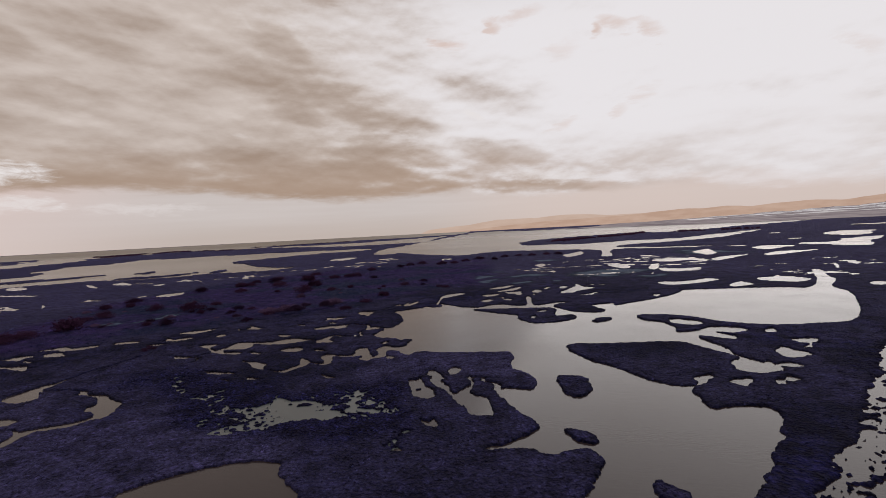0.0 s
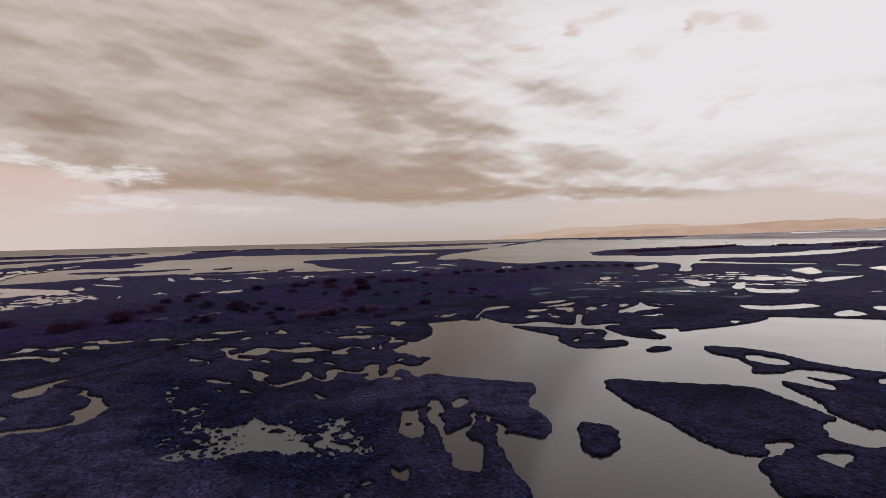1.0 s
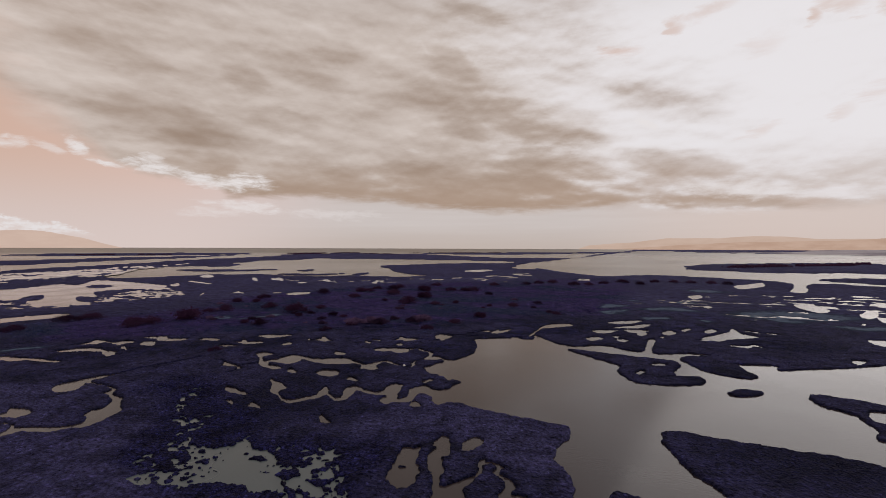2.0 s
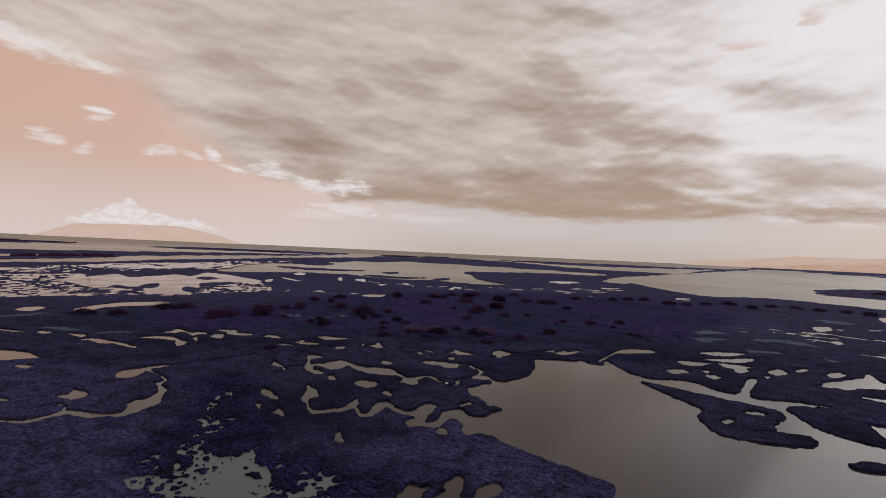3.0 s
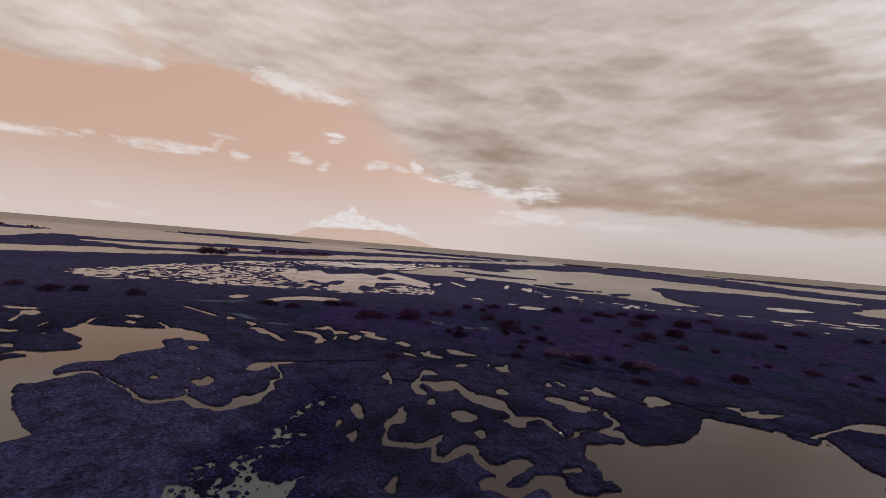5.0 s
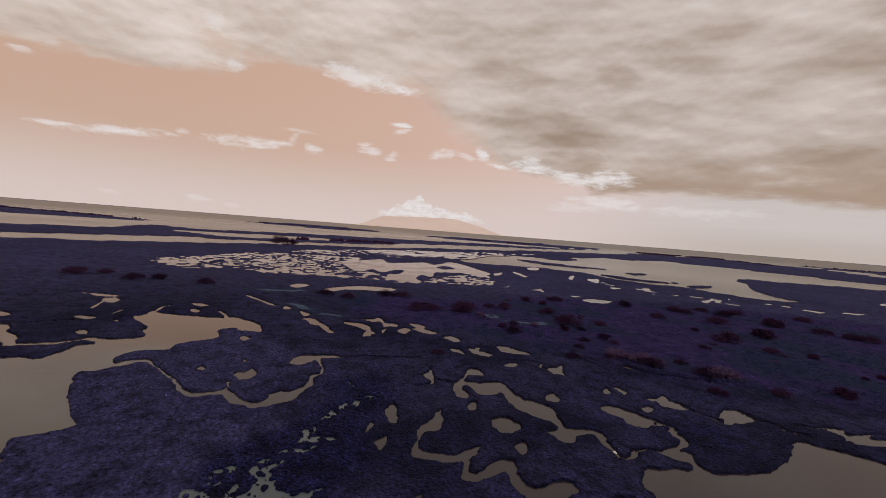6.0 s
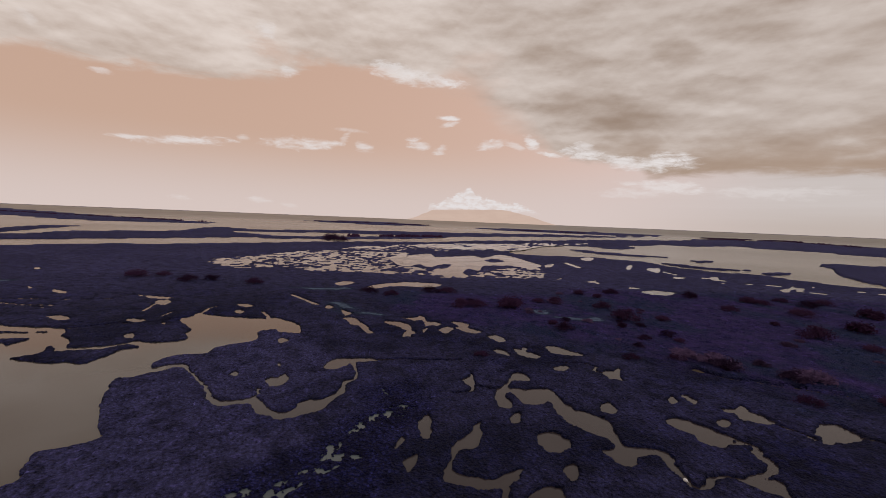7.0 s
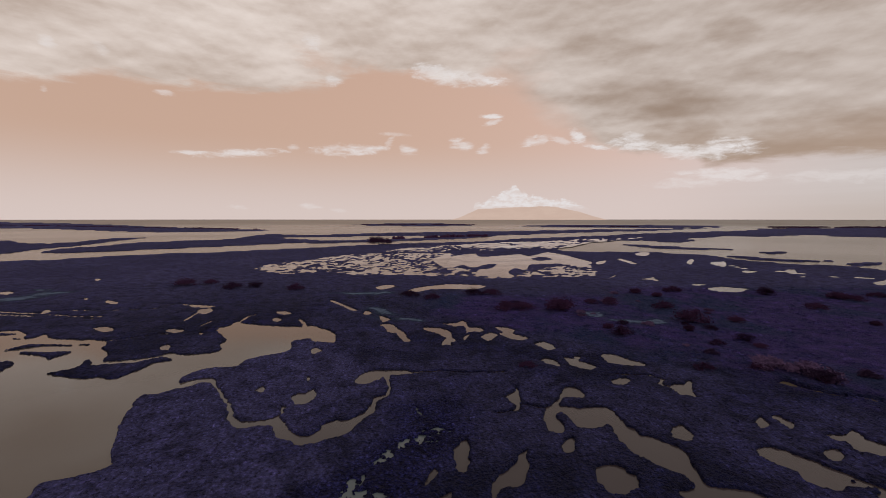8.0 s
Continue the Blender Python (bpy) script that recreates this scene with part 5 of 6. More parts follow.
levees = [rounded([(-22.7, 19.4), (-24.4, 19.6), (-36.1, 17.7), (-39.3, 22.3), (-28.6, 27.7), (-26.1, 31.0), (-24.3, 33.3), (-18.0, 32.5), (-16.3, 27.9), (-17.4, 23.0)]), rounded([(-39.6, 20.8), (-49.9, 28.3), (-48.9, 33.5), (-38.1, 35.8), (-31.9, 37.5), (-27.7, 34.0), (-26.9, 30.9), (-29.6, 27.5)]), rounded([(-35.2, 34.6), (-25.1, 30.8), (-18.1, 29.5), (-12.1, 28.6), (-7.8, 27.6), (-4.9, 22.0), (-6.4, 19.0), (-16.3, 19.4), (-27.9, 24.7)]), rounded([(-5.8, 47.1), (5.8, 46.4), (6.9, 36.3), (3.8, 35.4), (0.2, 41.5), (-3.7, 39.6), (-8.0, 36.7), (-8.4, 42.7)])]


# ---- the ground ----
def lattice(ix, iy, seed):
    h = (ix.astype(np.int64) * 374761393 + iy.astype(np.int64) * 668265263 + seed * 69069) & 0xFFFFFFFF
    h = ((h ^ (h >> 13)) * 1274126177) & 0xFFFFFFFF
    return ((h ^ (h >> 16)) & 0xFFFF) / 65535.0


def value_noise(x, y, seed, octaves=3):
    total, weight, size = np.zeros_like(x), 1.0, 0.0
    for k in range(octaves):
        ix, iy = np.floor(x), np.floor(y)
        fx, fy = x - ix, y - iy
        fx, fy = fx * fx * (3 - 2 * fx), fy * fy * (3 - 2 * fy)
        n = ((lattice(ix, iy, seed + k) * (1 - fx) + lattice(ix + 1, iy, seed + k) * fx) * (1 - fy)
             + (lattice(ix, iy + 1, seed + k) * (1 - fx) + lattice(ix + 1, iy + 1, seed + k) * fx) * fy)
        total, size = total + weight * n, size + weight
        x, y, weight = x * 2.03 + 7.1, y * 2.03 + 3.7, weight * 0.5
    return total / size


def side(x, y, line):
    """Signed distance to a closed line: negative inside."""
    best, inside = np.full(x.shape, 1e9), np.zeros(x.shape, bool)
    for (ax, ay), (bx, by) in zip(line, np.roll(line, -1, 0)):
        ex, ey = bx - ax, by - ay
        t = np.clip(((x - ax) * ex + (y - ay) * ey) / (ex * ex + ey * ey + 1e-9), 0, 1)
        best = np.minimum(best, (x - ax - t * ex) ** 2 + (y - ay - t * ey) ** 2)
        if ay != by:
            inside ^= ((ay > y) != (by > y)) & (x < (bx - ax) * (y - ay) / (by - ay) + ax)
    return np.where(inside, -1, 1) * np.sqrt(best)


def near(x, y, line, margin):
    low, high = line.min(0) - margin, line.max(0) + margin
    return (x > low[0]) & (x < high[0]) & (y > low[1]) & (y < high[1])


def ragged(x, y):
    """The plan's lines, frayed as worn turf banks are."""
    r = np.hypot(x - 2, y - 24)
    far, wide = np.clip((r - 90) / 250, 0, 1), np.clip(r / 30, 1, 8)
    def fray(seed):
        close = (value_noise(x / 1.6, y / 1.6, seed) - 0.5) * 0.24 + (value_noise(x / 0.5, y / 0.5, seed + 2) - 0.5) * 0.36
        return close * (1 - far) + far * (value_noise(x / 26, y / 26, seed + 4) - 0.5) * wide * 1.6
    return x + fray(11), y + fray(17)


def hummocks(x, y, size=0.85, crowding=0.0):
    """Distance into the nearest of many small round tufts that stand in shallow water (positive on a tuft)."""
    best = np.full(x.shape, -9.0)
    crowd = value_noise(x / 5, y / 5, 41, 2) + crowding
    for ox in (-1, 0, 1):
        for oy in (-1, 0, 1):
            ix, iy = np.floor(x / size) + ox, np.floor(y / size) + oy
            px, py = (ix + lattice(ix, iy, 51)) * size, (iy + lattice(ix, iy, 53)) * size
            radius = size * (0.10 + 0.52 * lattice(ix, iy, 57)) * np.clip((crowd - 0.43) * 5, 0, 1)
            best = np.maximum(best, radius - np.hypot((x - px) * 0.85, y - py) - 0.04)
    return best


def shore(x, y):
    """Distance to the nearest shore (negative in water), and whether the water there is open lagoon."""
    px, py = ragged(x, y)
    d, open_water = np.full(x.shape, 30.0), np.zeros(x.shape, bool)
    for kind, name, line in shapes:
        margin = 30.0 if name in ("lagoon", "sea", "spit") else 4.0
        k = np.flatnonzero(near(px, py, line, margin))
        if not len(k):
            continue
        s = side(px[k], py[k], line) + (0.04 + 0.12 * smooth(np.hypot(x[k] - 2, y[k] - 24), 30, 75) + 0.75 * smooth(np.hypot(x[k] - 2, y[k] - 24), 62, 125) if name == "pool" else -0.02 if name == "shallow" else 0.0)
        if name == "flats":
            s = s - 0.1 + (value_noise(x[k] / 0.8, y[k] / 0.8, 81) - 0.5) * 0.7
        if kind == "water":
            d[k] = np.minimum(d[k], s)
            if name in ("lagoon", "sea"):
                open_water[k] |= s < 0
            if name == "flats":
                crowd = 0.20 * smooth(-y[k], -19.5, -17.0) - 0.10
                d[k] = np.maximum(d[k], np.where(s < 0.5, np.maximum(hummocks(x[k], y[k], 0.45, crowd), hummocks(x[k] + 9, y[k], 0.7, crowd)), -9.0))
            if name == "shallow":
                crowd = 0.24 * smooth(x[k], -9.0, -5.5) + 0.22 * smooth(s, -0.9, 0.0) - 0.10
                d[k] = np.maximum(d[k], np.where(s < 0.3, np.maximum(hummocks(x[k], y[k], 0.42, crowd), hummocks(x[k] + 9, y[k], 0.7, crowd - 0.06)), -9.0))
        else:
            d[k] = np.maximum(d[k], -s)
            open_water[k[s < 0]] = False
    for line, share, size in speckled:
        k = np.flatnonzero(near(px, py, line, 3.0))
        if not len(k):
            continue
        s = side(px[k], py[k], line)
        bx, by = x[k] / size[0], y[k] / size[1]
        wx, wy = bx + (value_noise(bx * 2, by * 2, 33, 2) - 0.5) * 0.8, by + (value_noise(bx * 2, by * 2, 35, 2) - 0.5) * 0.8
        n = value_noise(wx, wy, 31, 5)
        drift = (value_noise(bx / 5, by / 5, 37, 2) - 0.5) * 0.35
        wet = (n - share - drift + np.clip(s / (3 * size[0]), -0.06, 0.5)) * size[0] * 2.2
        d[k] = np.minimum(d[k], wet)
    return d, open_water


def smooth(d, low, high):
    t = np.clip((d - low) / (high - low), 0, 1)
    return t * t * (3 - 2 * t)


def cover(x, y, pale_turf):
    """How much levee plants and meadow plants cover the ground; the pale levee tone also grows with distance."""
    sx, sy = x + (value_noise(x / 6, y / 6, 61) - 0.5) * 7, y + (value_noise(x / 6, y / 6, 67) - 0.5) * 7
    meadow = np.zeros(x.shape)
    for line in meadows:
        k = near(sx, sy, line, 6)
        meadow[k] = np.maximum(meadow[k], smooth(-side(sx[k], sy[k], line), -4, 5))
    for line in levees:
        k = near(sx, sy, line, 3)
        pale_turf[k] = np.maximum(pale_turf[k], 1.0 * smooth(-side(sx[k], sy[k], line), -1.5, 1.5))
    film, carpet = np.zeros(x.shape), np.zeros(x.shape)
    for line in carpets:
        k = near(sx, sy, line, 3)
        carpet[k] = np.maximum(carpet[k], smooth(-side(sx[k], sy[k], line), -1.0, 1.5))
    for fx, fy, a, b, turn in films:
        c, q = math.cos(radians(turn)), math.sin(radians(turn))
        u, v = ((sx - fx) * c + (sy - fy) * q) / a, ((sy - fy) * c - (sx - fx) * q) / b
        film = np.maximum(film, smooth(-np.hypot(u, v), -1.7, -0.6))
    # lightening with distance is put into the colour, whatever grows there
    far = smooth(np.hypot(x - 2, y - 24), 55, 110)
    pale_turf = np.maximum(pale_turf, far * (0.70 + 0.30 * smooth(value_noise(x / 14, y / 14, 91, 4), 0.3, 0.7)))
    return pale_turf, meadow, film, carpet


# Line of dark shade at the meadow's foot, carved and darkened as a ditch.
ditch = [(-27.6, 72.8), (-26.2, 73.3), (-24.3, 74.8), (-23.2, 76.4), (-21.8, 77.8), (-20.4, 79.7), (-17.5, 83.2)]


def build_ground():
    cx, cy = 2.0, 24.0
    rings = [0.4]
    while rings[-1] < 4900:
        rings.append(rings[-1] + max(0.16, rings[-1] ** 2 / 9000))
    rings = np.array(rings)
    ahead = np.arange(radians(-62), radians(168), 0.0028)
    behind = np.arange(radians(168), radians(298), 0.0075)
    turn = np.concatenate([ahead, behind])
    r, a = np.meshgrid(rings, turn, indexing="ij")
    x, y = (cx - r * np.sin(a)).ravel(), (cy + r * np.cos(a)).ravel()
    d, open_water = shore(x, y)
    dist = r.ravel()
    soft = np.clip((dist - 55) / 250, 0.0, 1.5)
    lumps = (value_noise(x / 0.55, y / 0.55, 3, 3) - 0.5) * 0.10 + (value_noise(x / 3.5, y / 3.5, 5, 3) - 0.5) * 0.09
    top = 0.02 + lumps * np.clip(60 / dist, 0.15, 1)
    bed = np.where(open_water, -1.2, -0.50)
    z = bed + (top - bed) * smooth(d, -0.08 - soft, 0.03 + soft)
    pale_turf = smooth(d, 0.0, 0.3) * smooth(-d, -7.0, -2.0) * smooth(value_noise(x / 9, y / 9, 23, 2), 0.35, 0.6) * 0.5
    pale_turf, meadow, film, carpet = cover(x, y, pale_turf)
    # muddy bed, and painted shade on the bank face above the water
    mud_shade = smooth(-d, -0.02, 0.04)
    shade_gully = np.full(x.shape, 9.0)        # the shade along the foot of the meadow, carved and darkened as a dry ditch
    px, py = x + (value_noise(x / 1.5, y / 1.5, 71) - 0.5) * 0.8, y + (value_noise(x / 1.5, y / 1.5, 73) - 0.5) * 0.8
    for (ax, ay), (bx, by) in zip(ditch, ditch[1:]):
        f = np.clip(((px - ax) * (bx - ax) + (py - ay) * (by - ay)) / ((bx - ax) ** 2 + (by - ay) ** 2), 0, 1)
        shade_gully = np.minimum(shade_gully, np.hypot(px - ax - f * (bx - ax), py - ay - f * (by - ay)))
    z -= 0.7 * smooth(-shade_gully, -1.1, -0.3)
    # the strip's shade is painted with the same dark tone
    mud_shade = np.maximum(mud_shade, 0.9 * smooth(-shade_gully, -1.2, -0.4))
    rows, cols = len(rings), len(turn)
    index = np.arange(rows * cols).reshape(rows, cols)
    b = np.roll(index, -1, 1)
    faces = np.stack([index[:-1], b[:-1], b[1:], index[1:]], -1).reshape(-1, 4)[:, ::-1]
    centre = rows * cols
    verts = np.column_stack([x, y, z])
    verts = np.vstack([verts, [[cx, cy, 0.0]]])
    fan = np.stack([index[0], np.full(cols, centre), b[0]], -1)[:, ::-1]
    mesh = bpy.data.meshes.new("ground")
    loops = np.concatenate([faces.ravel(), fan.ravel()])
    starts = np.concatenate([np.arange(len(faces)) * 4, len(faces) * 4 + np.arange(len(fan)) * 3])
    mesh.vertices.add(len(verts))
    mesh.vertices.foreach_set("co", verts.ravel())
    mesh.loops.add(len(loops))
    mesh.loops.foreach_set("vertex_index", loops.astype(np.int32))
    mesh.polygons.add(len(starts))
    mesh.polygons.foreach_set("loop_start", starts.astype(np.int32))
    for name, values in (("pale_turf", pale_turf), ("meadow", meadow), ("mud_shade", mud_shade), ("film", film), ("carpet", carpet)):
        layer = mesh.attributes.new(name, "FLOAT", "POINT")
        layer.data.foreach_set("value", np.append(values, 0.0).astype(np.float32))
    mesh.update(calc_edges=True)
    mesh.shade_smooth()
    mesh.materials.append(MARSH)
    return tagged(new("ground", mesh), "dark purple salt marsh turf cut by pools and creeks", "marsh", kind="structure")


def sheet(name, x, y, inside, step, level, mat):
    """A flat sheet of water made of the squares of a grid that lie inside."""
    nx, ny = x.shape
    index = np.arange(nx * ny).reshape(nx, ny)
    keep = inside[:-1, :-1] | inside[1:, :-1] | inside[:-1, 1:] | inside[1:, 1:]
    faces = np.stack([index[:-1, :-1], index[1:, :-1], index[1:, 1:], index[:-1, 1:]], -1)[keep]
    used = np.unique(faces)
    table = np.zeros(nx * ny, int)
    table[used] = np.arange(len(used))
    verts = np.column_stack([x.ravel()[used], y.ravel()[used], np.full(len(used), level)])
    mesh = bpy.data.meshes.new(name)
    mesh.from_pydata(verts.tolist(), [], table[faces].tolist())
    mesh.materials.append(mat)
    return new(name, mesh)


def build_pools():
    count = 0
    lines = [(name, line) for kind, name, line in shapes if kind == "water" and name not in ("lagoon", "sea")] + [("flooded_turf", line) for line, *rest in speckled]
    for name, line in lines:
        low, high = line.min(0) - 1.6, line.max(0) + 1.6
        thin = name == "shallow"
        step = max(0.2 if thin else 0.4, float((high - low).max()) / 90)
        x, y = np.meshgrid(np.arange(low[0], high[0] + step, step), np.arange(low[1], high[1] + step, step), indexing="ij")
        px, py = ragged(x, y)
        inside = side(px, py, line) < (0.1 if thin else 0.3) + step * 0.5
        label, category = {"channel": ("narrow brown tidal creek between turf banks", "creek"),
                           "marsh_pond": ("broad shallow pond with ragged turf islets", "pond"),
                           "main_pond": ("large still brown pond with ragged turf banks", "pond"),
                           "left_pond": ("wide still brown pond with low islets", "pond"),
                           "flats": ("shallow pale water with small tufts of turf", "shallows"),
                           "shallow": ("shallow grey water with round tufts of turf", "shallows"),
                           "flooded_turf": ("shallow grey water among tufts of turf", "shallows")}.get(name, ("small still pool of brown water in the turf", "pool"))
        ob = sheet({"channel": "tidal_creek", "main_pond": "pond", "marsh_pond": "pond", "left_pond": "pond", "flooded_turf": "shallow_water", "shallow": "shallow_water", "flats": "shallow_water"}.get(name, "pool"), x, y, inside, step, (SHALLOW_LEVEL if name in ("shallow", "flats", "flooded_turf") else WATER_LEVEL) - 0.00003 * count, {"shallow": SHALLOW, "left_pond": SILTY}.get(name, POOL))
        tagged(ob, label, category, "pools in the marsh", "structure")
        count += 1


def build_open_water():
    mesh = bpy.data.meshes.new("lagoon")
    n, size = 96, 4900.0
    ring = [(size * math.cos(2 * math.pi * k / n), size * math.sin(2 * math.pi * k / n), LAGOON_LEVEL) for k in range(n)]
    mesh.from_pydata(ring, [], [list(range(n))])
    mesh.materials.append(LAGOON)
    tagged(new("lagoon", mesh), "pale brown lagoon and sea water reaching the horizon", "water", kind="structure")


def build_tufts(name, label, seed, count, centre, radius, small, large, where=""):
    """Low cushions of turf strewn round a centre, one mesh."""
    rng = np.random.default_rng(seed)
    r, a = radius * np.sqrt(rng.random(count)), rng.random(count) * 2 * math.pi
    x, y = centre[0] + r * np.cos(a), centre[1] + r * np.sin(a)
    d, _ = shore(x, y)
    rough = value_noise(x / 2.2, y / 2.2, 71, 3)
    size = small + (large - small) * rng.random(count) ** 1.5
    keep = (d > size * 0.75) & (rough + 0.25 * (d < 0.4) > rng.uniform(0.25, 0.68, count))
    if where == "carpet":
        _, _, _, carpet = cover(x, y, np.zeros(count))
        keep = (d > size * 0.5) & (carpet > rng.uniform(0.15, 0.9, count))
    if where == "meadow":
        _, meadow, film, _ = cover(x, y, np.zeros(count))
        keep &= (meadow > rng.uniform(0.1, 1.1, count)) & (film < 0.35)
    x, y, d, size = x[keep], y[keep], d[keep], size[keep]
    n = len(x)
    turn = rng.uniform(0, 6.28, n)
    base = 0.02 + (value_noise(x / 3.5, y / 3.5, 5, 3) - 0.5) * 0.09 - 0.05
    verts = np.zeros((n, 7, 3))
    for k in range(6):
        s = size * rng.uniform(0.6, 1.2, n)
        verts[:, k] = np.stack([x + np.cos(turn + k * 1.047) * s, y + np.sin(turn + k * 1.047) * s, base - 0.02], -1)
    verts[:, 6] = np.stack([x + rng.uniform(-0.3, 0.3, n) * size, y + rng.uniform(-0.3, 0.3, n) * size, base + 0.05 + size * rng.uniform(0.15, 0.45, n)], -1)
    tri = np.array([(k, (k + 1) % 6, 6) for k in range(6)])
    faces = (np.arange(n)[:, None, None] * 7 + tri).reshape(-1, 3)
    mesh = bpy.data.meshes.new(name)
    mesh.vertices.add(n * 7)
    mesh.vertices.foreach_set("co", verts.ravel())
    mesh.loops.add(faces.size)
    mesh.loops.foreach_set("vertex_index", faces.ravel().astype(np.int32))
    mesh.polygons.add(len(faces))
    mesh.polygons.foreach_set("loop_start", (np.arange(len(faces)) * 3).astype(np.int32))
    pale_turf = smooth(d, 0.0, 0.3) * smooth(-d, -7.0, -2.0) * smooth(value_noise(x / 9, y / 9, 23, 2), 0.35, 0.6) * 0.5
    pale_turf, meadow, film, carpet = cover(x, y, pale_turf)
    for key, values in (("pale_turf", pale_turf), ("meadow", meadow), ("mud_shade", np.zeros(n)), ("film", film), ("carpet", carpet)):
        layer = mesh.attributes.new(key, "FLOAT", "POINT")
        layer.data.foreach_set("value", np.repeat(values, 7).astype(np.float32))
    mesh.update(calc_edges=True)
    mesh.shade_smooth()
    mesh.materials.append(CUSHION)
    tagged(new(name, mesh), label, "plants", kind="stuff")


build_ground()
build_tufts("turf_cushions", "low cushions of dark purple salt marsh plants", 4, 250000, (-4, 36), 62, 0.07, 0.21)
build_tufts("meadow_tufts", "rough purple tufts of the meadow berm", 9, 70000, (-30, 88), 75, 0.2, 0.65, "meadow")
build_tufts("carpet_cushions", "round blue purple cushions of succulent marsh plants", 14, 22000, (-14, 36), 20, 0.12, 0.30, "carpet")
build_pools()
build_open_water()


# ---- far hills ----
def ridge(name, label, low, high, distance, heights, seed, rough, colours):
    """A hazy range along an arc: azimuths in degrees, heights over the arc in metres."""
    mesh = bmesh.new()
    count = 260
    rows = []
    for k in range(count + 1):
        az = low + (high - low) * k / count
        s = k / count
        h = float(np.interp(s, [p for p, q in heights], [q for p, q in heights]))
        h *= 1 + rough * (noise.fractal(Vector((s * 16, seed, 0)), 0.8, 2.0, 5))
        row = []
        for depth, share in ((0, 0.0), (60, 0.55), (130, 1.0), (190, 0.0)):
            rr = distance + depth
            row.append(mesh.verts.new((-rr * math.sin(radians(az)), rr * math.cos(radians(az)), -3 + max(h, 0) * share + (3 if share else 0))))
        rows.append(row)
    for p, q in zip(rows, rows[1:]):
        for j in range(3):
            mesh.faces.new((p[j], q[j], q[j + 1], p[j + 1]))
    data = bpy.data.meshes.new(name)
    mesh.to_mesh(data)
    # the range glows in its haze colour
    data.materials.append(haze_glow(name + "_haze", *colours))
    return tagged(new(name, data), label, "hills", kind="structure")


def plain():
    """The flat coast under the hills: near edge and far edge by azimuth."""
    mesh = bmesh.new()
    rows = []
    for k in range(121):
        az = -9.5 - 66 * k / 120
        near_r = float(np.interp(-az, [9, 14, 19, 28, 43, 76], [1750, 1500, 1250, 1030, 1000, 1000]))
        far_z = float(np.interp(-az, [9, 14, 19, 24, 28, 31, 43, 76], [-16, -8, 3, 9, 15, 26, 52, 60]))
        far_z *= 1 + 0.3 * noise.fractal(Vector((az * 0.5, 3.3, 0)), 0.8, 2.0, 4)
        row = []
        for f in (0, 0.15, 0.35, 0.6, 0.8, 1.0):
            r = near_r + (4250 - near_r) * f
            z = 0.25 + (far_z - 0.25) * f ** 1.6
            row.append(mesh.verts.new((-r * math.sin(radians(az)), r * math.cos(radians(az)), z)))
        rows.append(row)
    for p, q in zip(rows, rows[1:]):
        for j in range(5):
            mesh.faces.new((p[j], q[j], q[j + 1], p[j + 1]))
    m = bpy.data.materials.new("coastal_plain_haze_glow")
    m.use_nodes = True
    g = Graph(m.node_tree)
    at = g.node("ShaderNodeTexCoord").outputs["Object"]
    height = g.node("ShaderNodeSeparateXYZ")
    g.put(height.inputs[0], at)
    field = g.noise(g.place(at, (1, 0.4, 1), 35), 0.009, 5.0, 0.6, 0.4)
    # the haze over the plain is painted into these self-lit tones
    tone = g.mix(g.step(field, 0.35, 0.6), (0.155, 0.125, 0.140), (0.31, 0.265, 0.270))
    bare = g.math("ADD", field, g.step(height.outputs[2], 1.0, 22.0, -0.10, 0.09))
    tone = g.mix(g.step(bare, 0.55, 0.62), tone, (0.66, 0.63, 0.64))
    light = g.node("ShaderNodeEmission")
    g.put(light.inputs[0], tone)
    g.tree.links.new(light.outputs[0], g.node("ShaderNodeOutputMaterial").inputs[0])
    data = bpy.data.meshes.new("backdrop_plain")
    mesh.to_mesh(data)
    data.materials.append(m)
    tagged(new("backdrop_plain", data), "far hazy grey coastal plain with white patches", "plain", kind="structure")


plain()
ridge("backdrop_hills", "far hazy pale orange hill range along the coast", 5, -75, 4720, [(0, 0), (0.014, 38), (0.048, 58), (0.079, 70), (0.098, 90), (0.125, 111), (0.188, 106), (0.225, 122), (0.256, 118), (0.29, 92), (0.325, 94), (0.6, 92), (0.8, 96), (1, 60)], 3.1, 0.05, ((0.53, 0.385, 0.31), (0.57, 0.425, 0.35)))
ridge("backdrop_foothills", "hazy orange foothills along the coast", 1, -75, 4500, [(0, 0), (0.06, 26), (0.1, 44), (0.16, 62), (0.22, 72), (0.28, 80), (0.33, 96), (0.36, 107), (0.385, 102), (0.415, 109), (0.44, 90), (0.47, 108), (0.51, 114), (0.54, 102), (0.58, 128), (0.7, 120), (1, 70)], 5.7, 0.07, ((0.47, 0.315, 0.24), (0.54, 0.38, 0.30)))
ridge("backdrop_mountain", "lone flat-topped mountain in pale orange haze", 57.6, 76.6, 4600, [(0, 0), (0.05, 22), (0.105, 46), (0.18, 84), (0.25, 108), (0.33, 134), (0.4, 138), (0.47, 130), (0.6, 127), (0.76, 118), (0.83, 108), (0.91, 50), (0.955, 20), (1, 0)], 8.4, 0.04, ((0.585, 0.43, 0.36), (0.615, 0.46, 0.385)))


# ---- shrubs ----
def part(name, bm, mat, parent, label=""):
    data = bpy.data.meshes.new(name)
    bm.to_mesh(data)
    bm.free()
    data.materials.append(mat)
    ob = new(name, data)
    ob.parent = parent
    if label:
        ob["label"] = label
    return ob


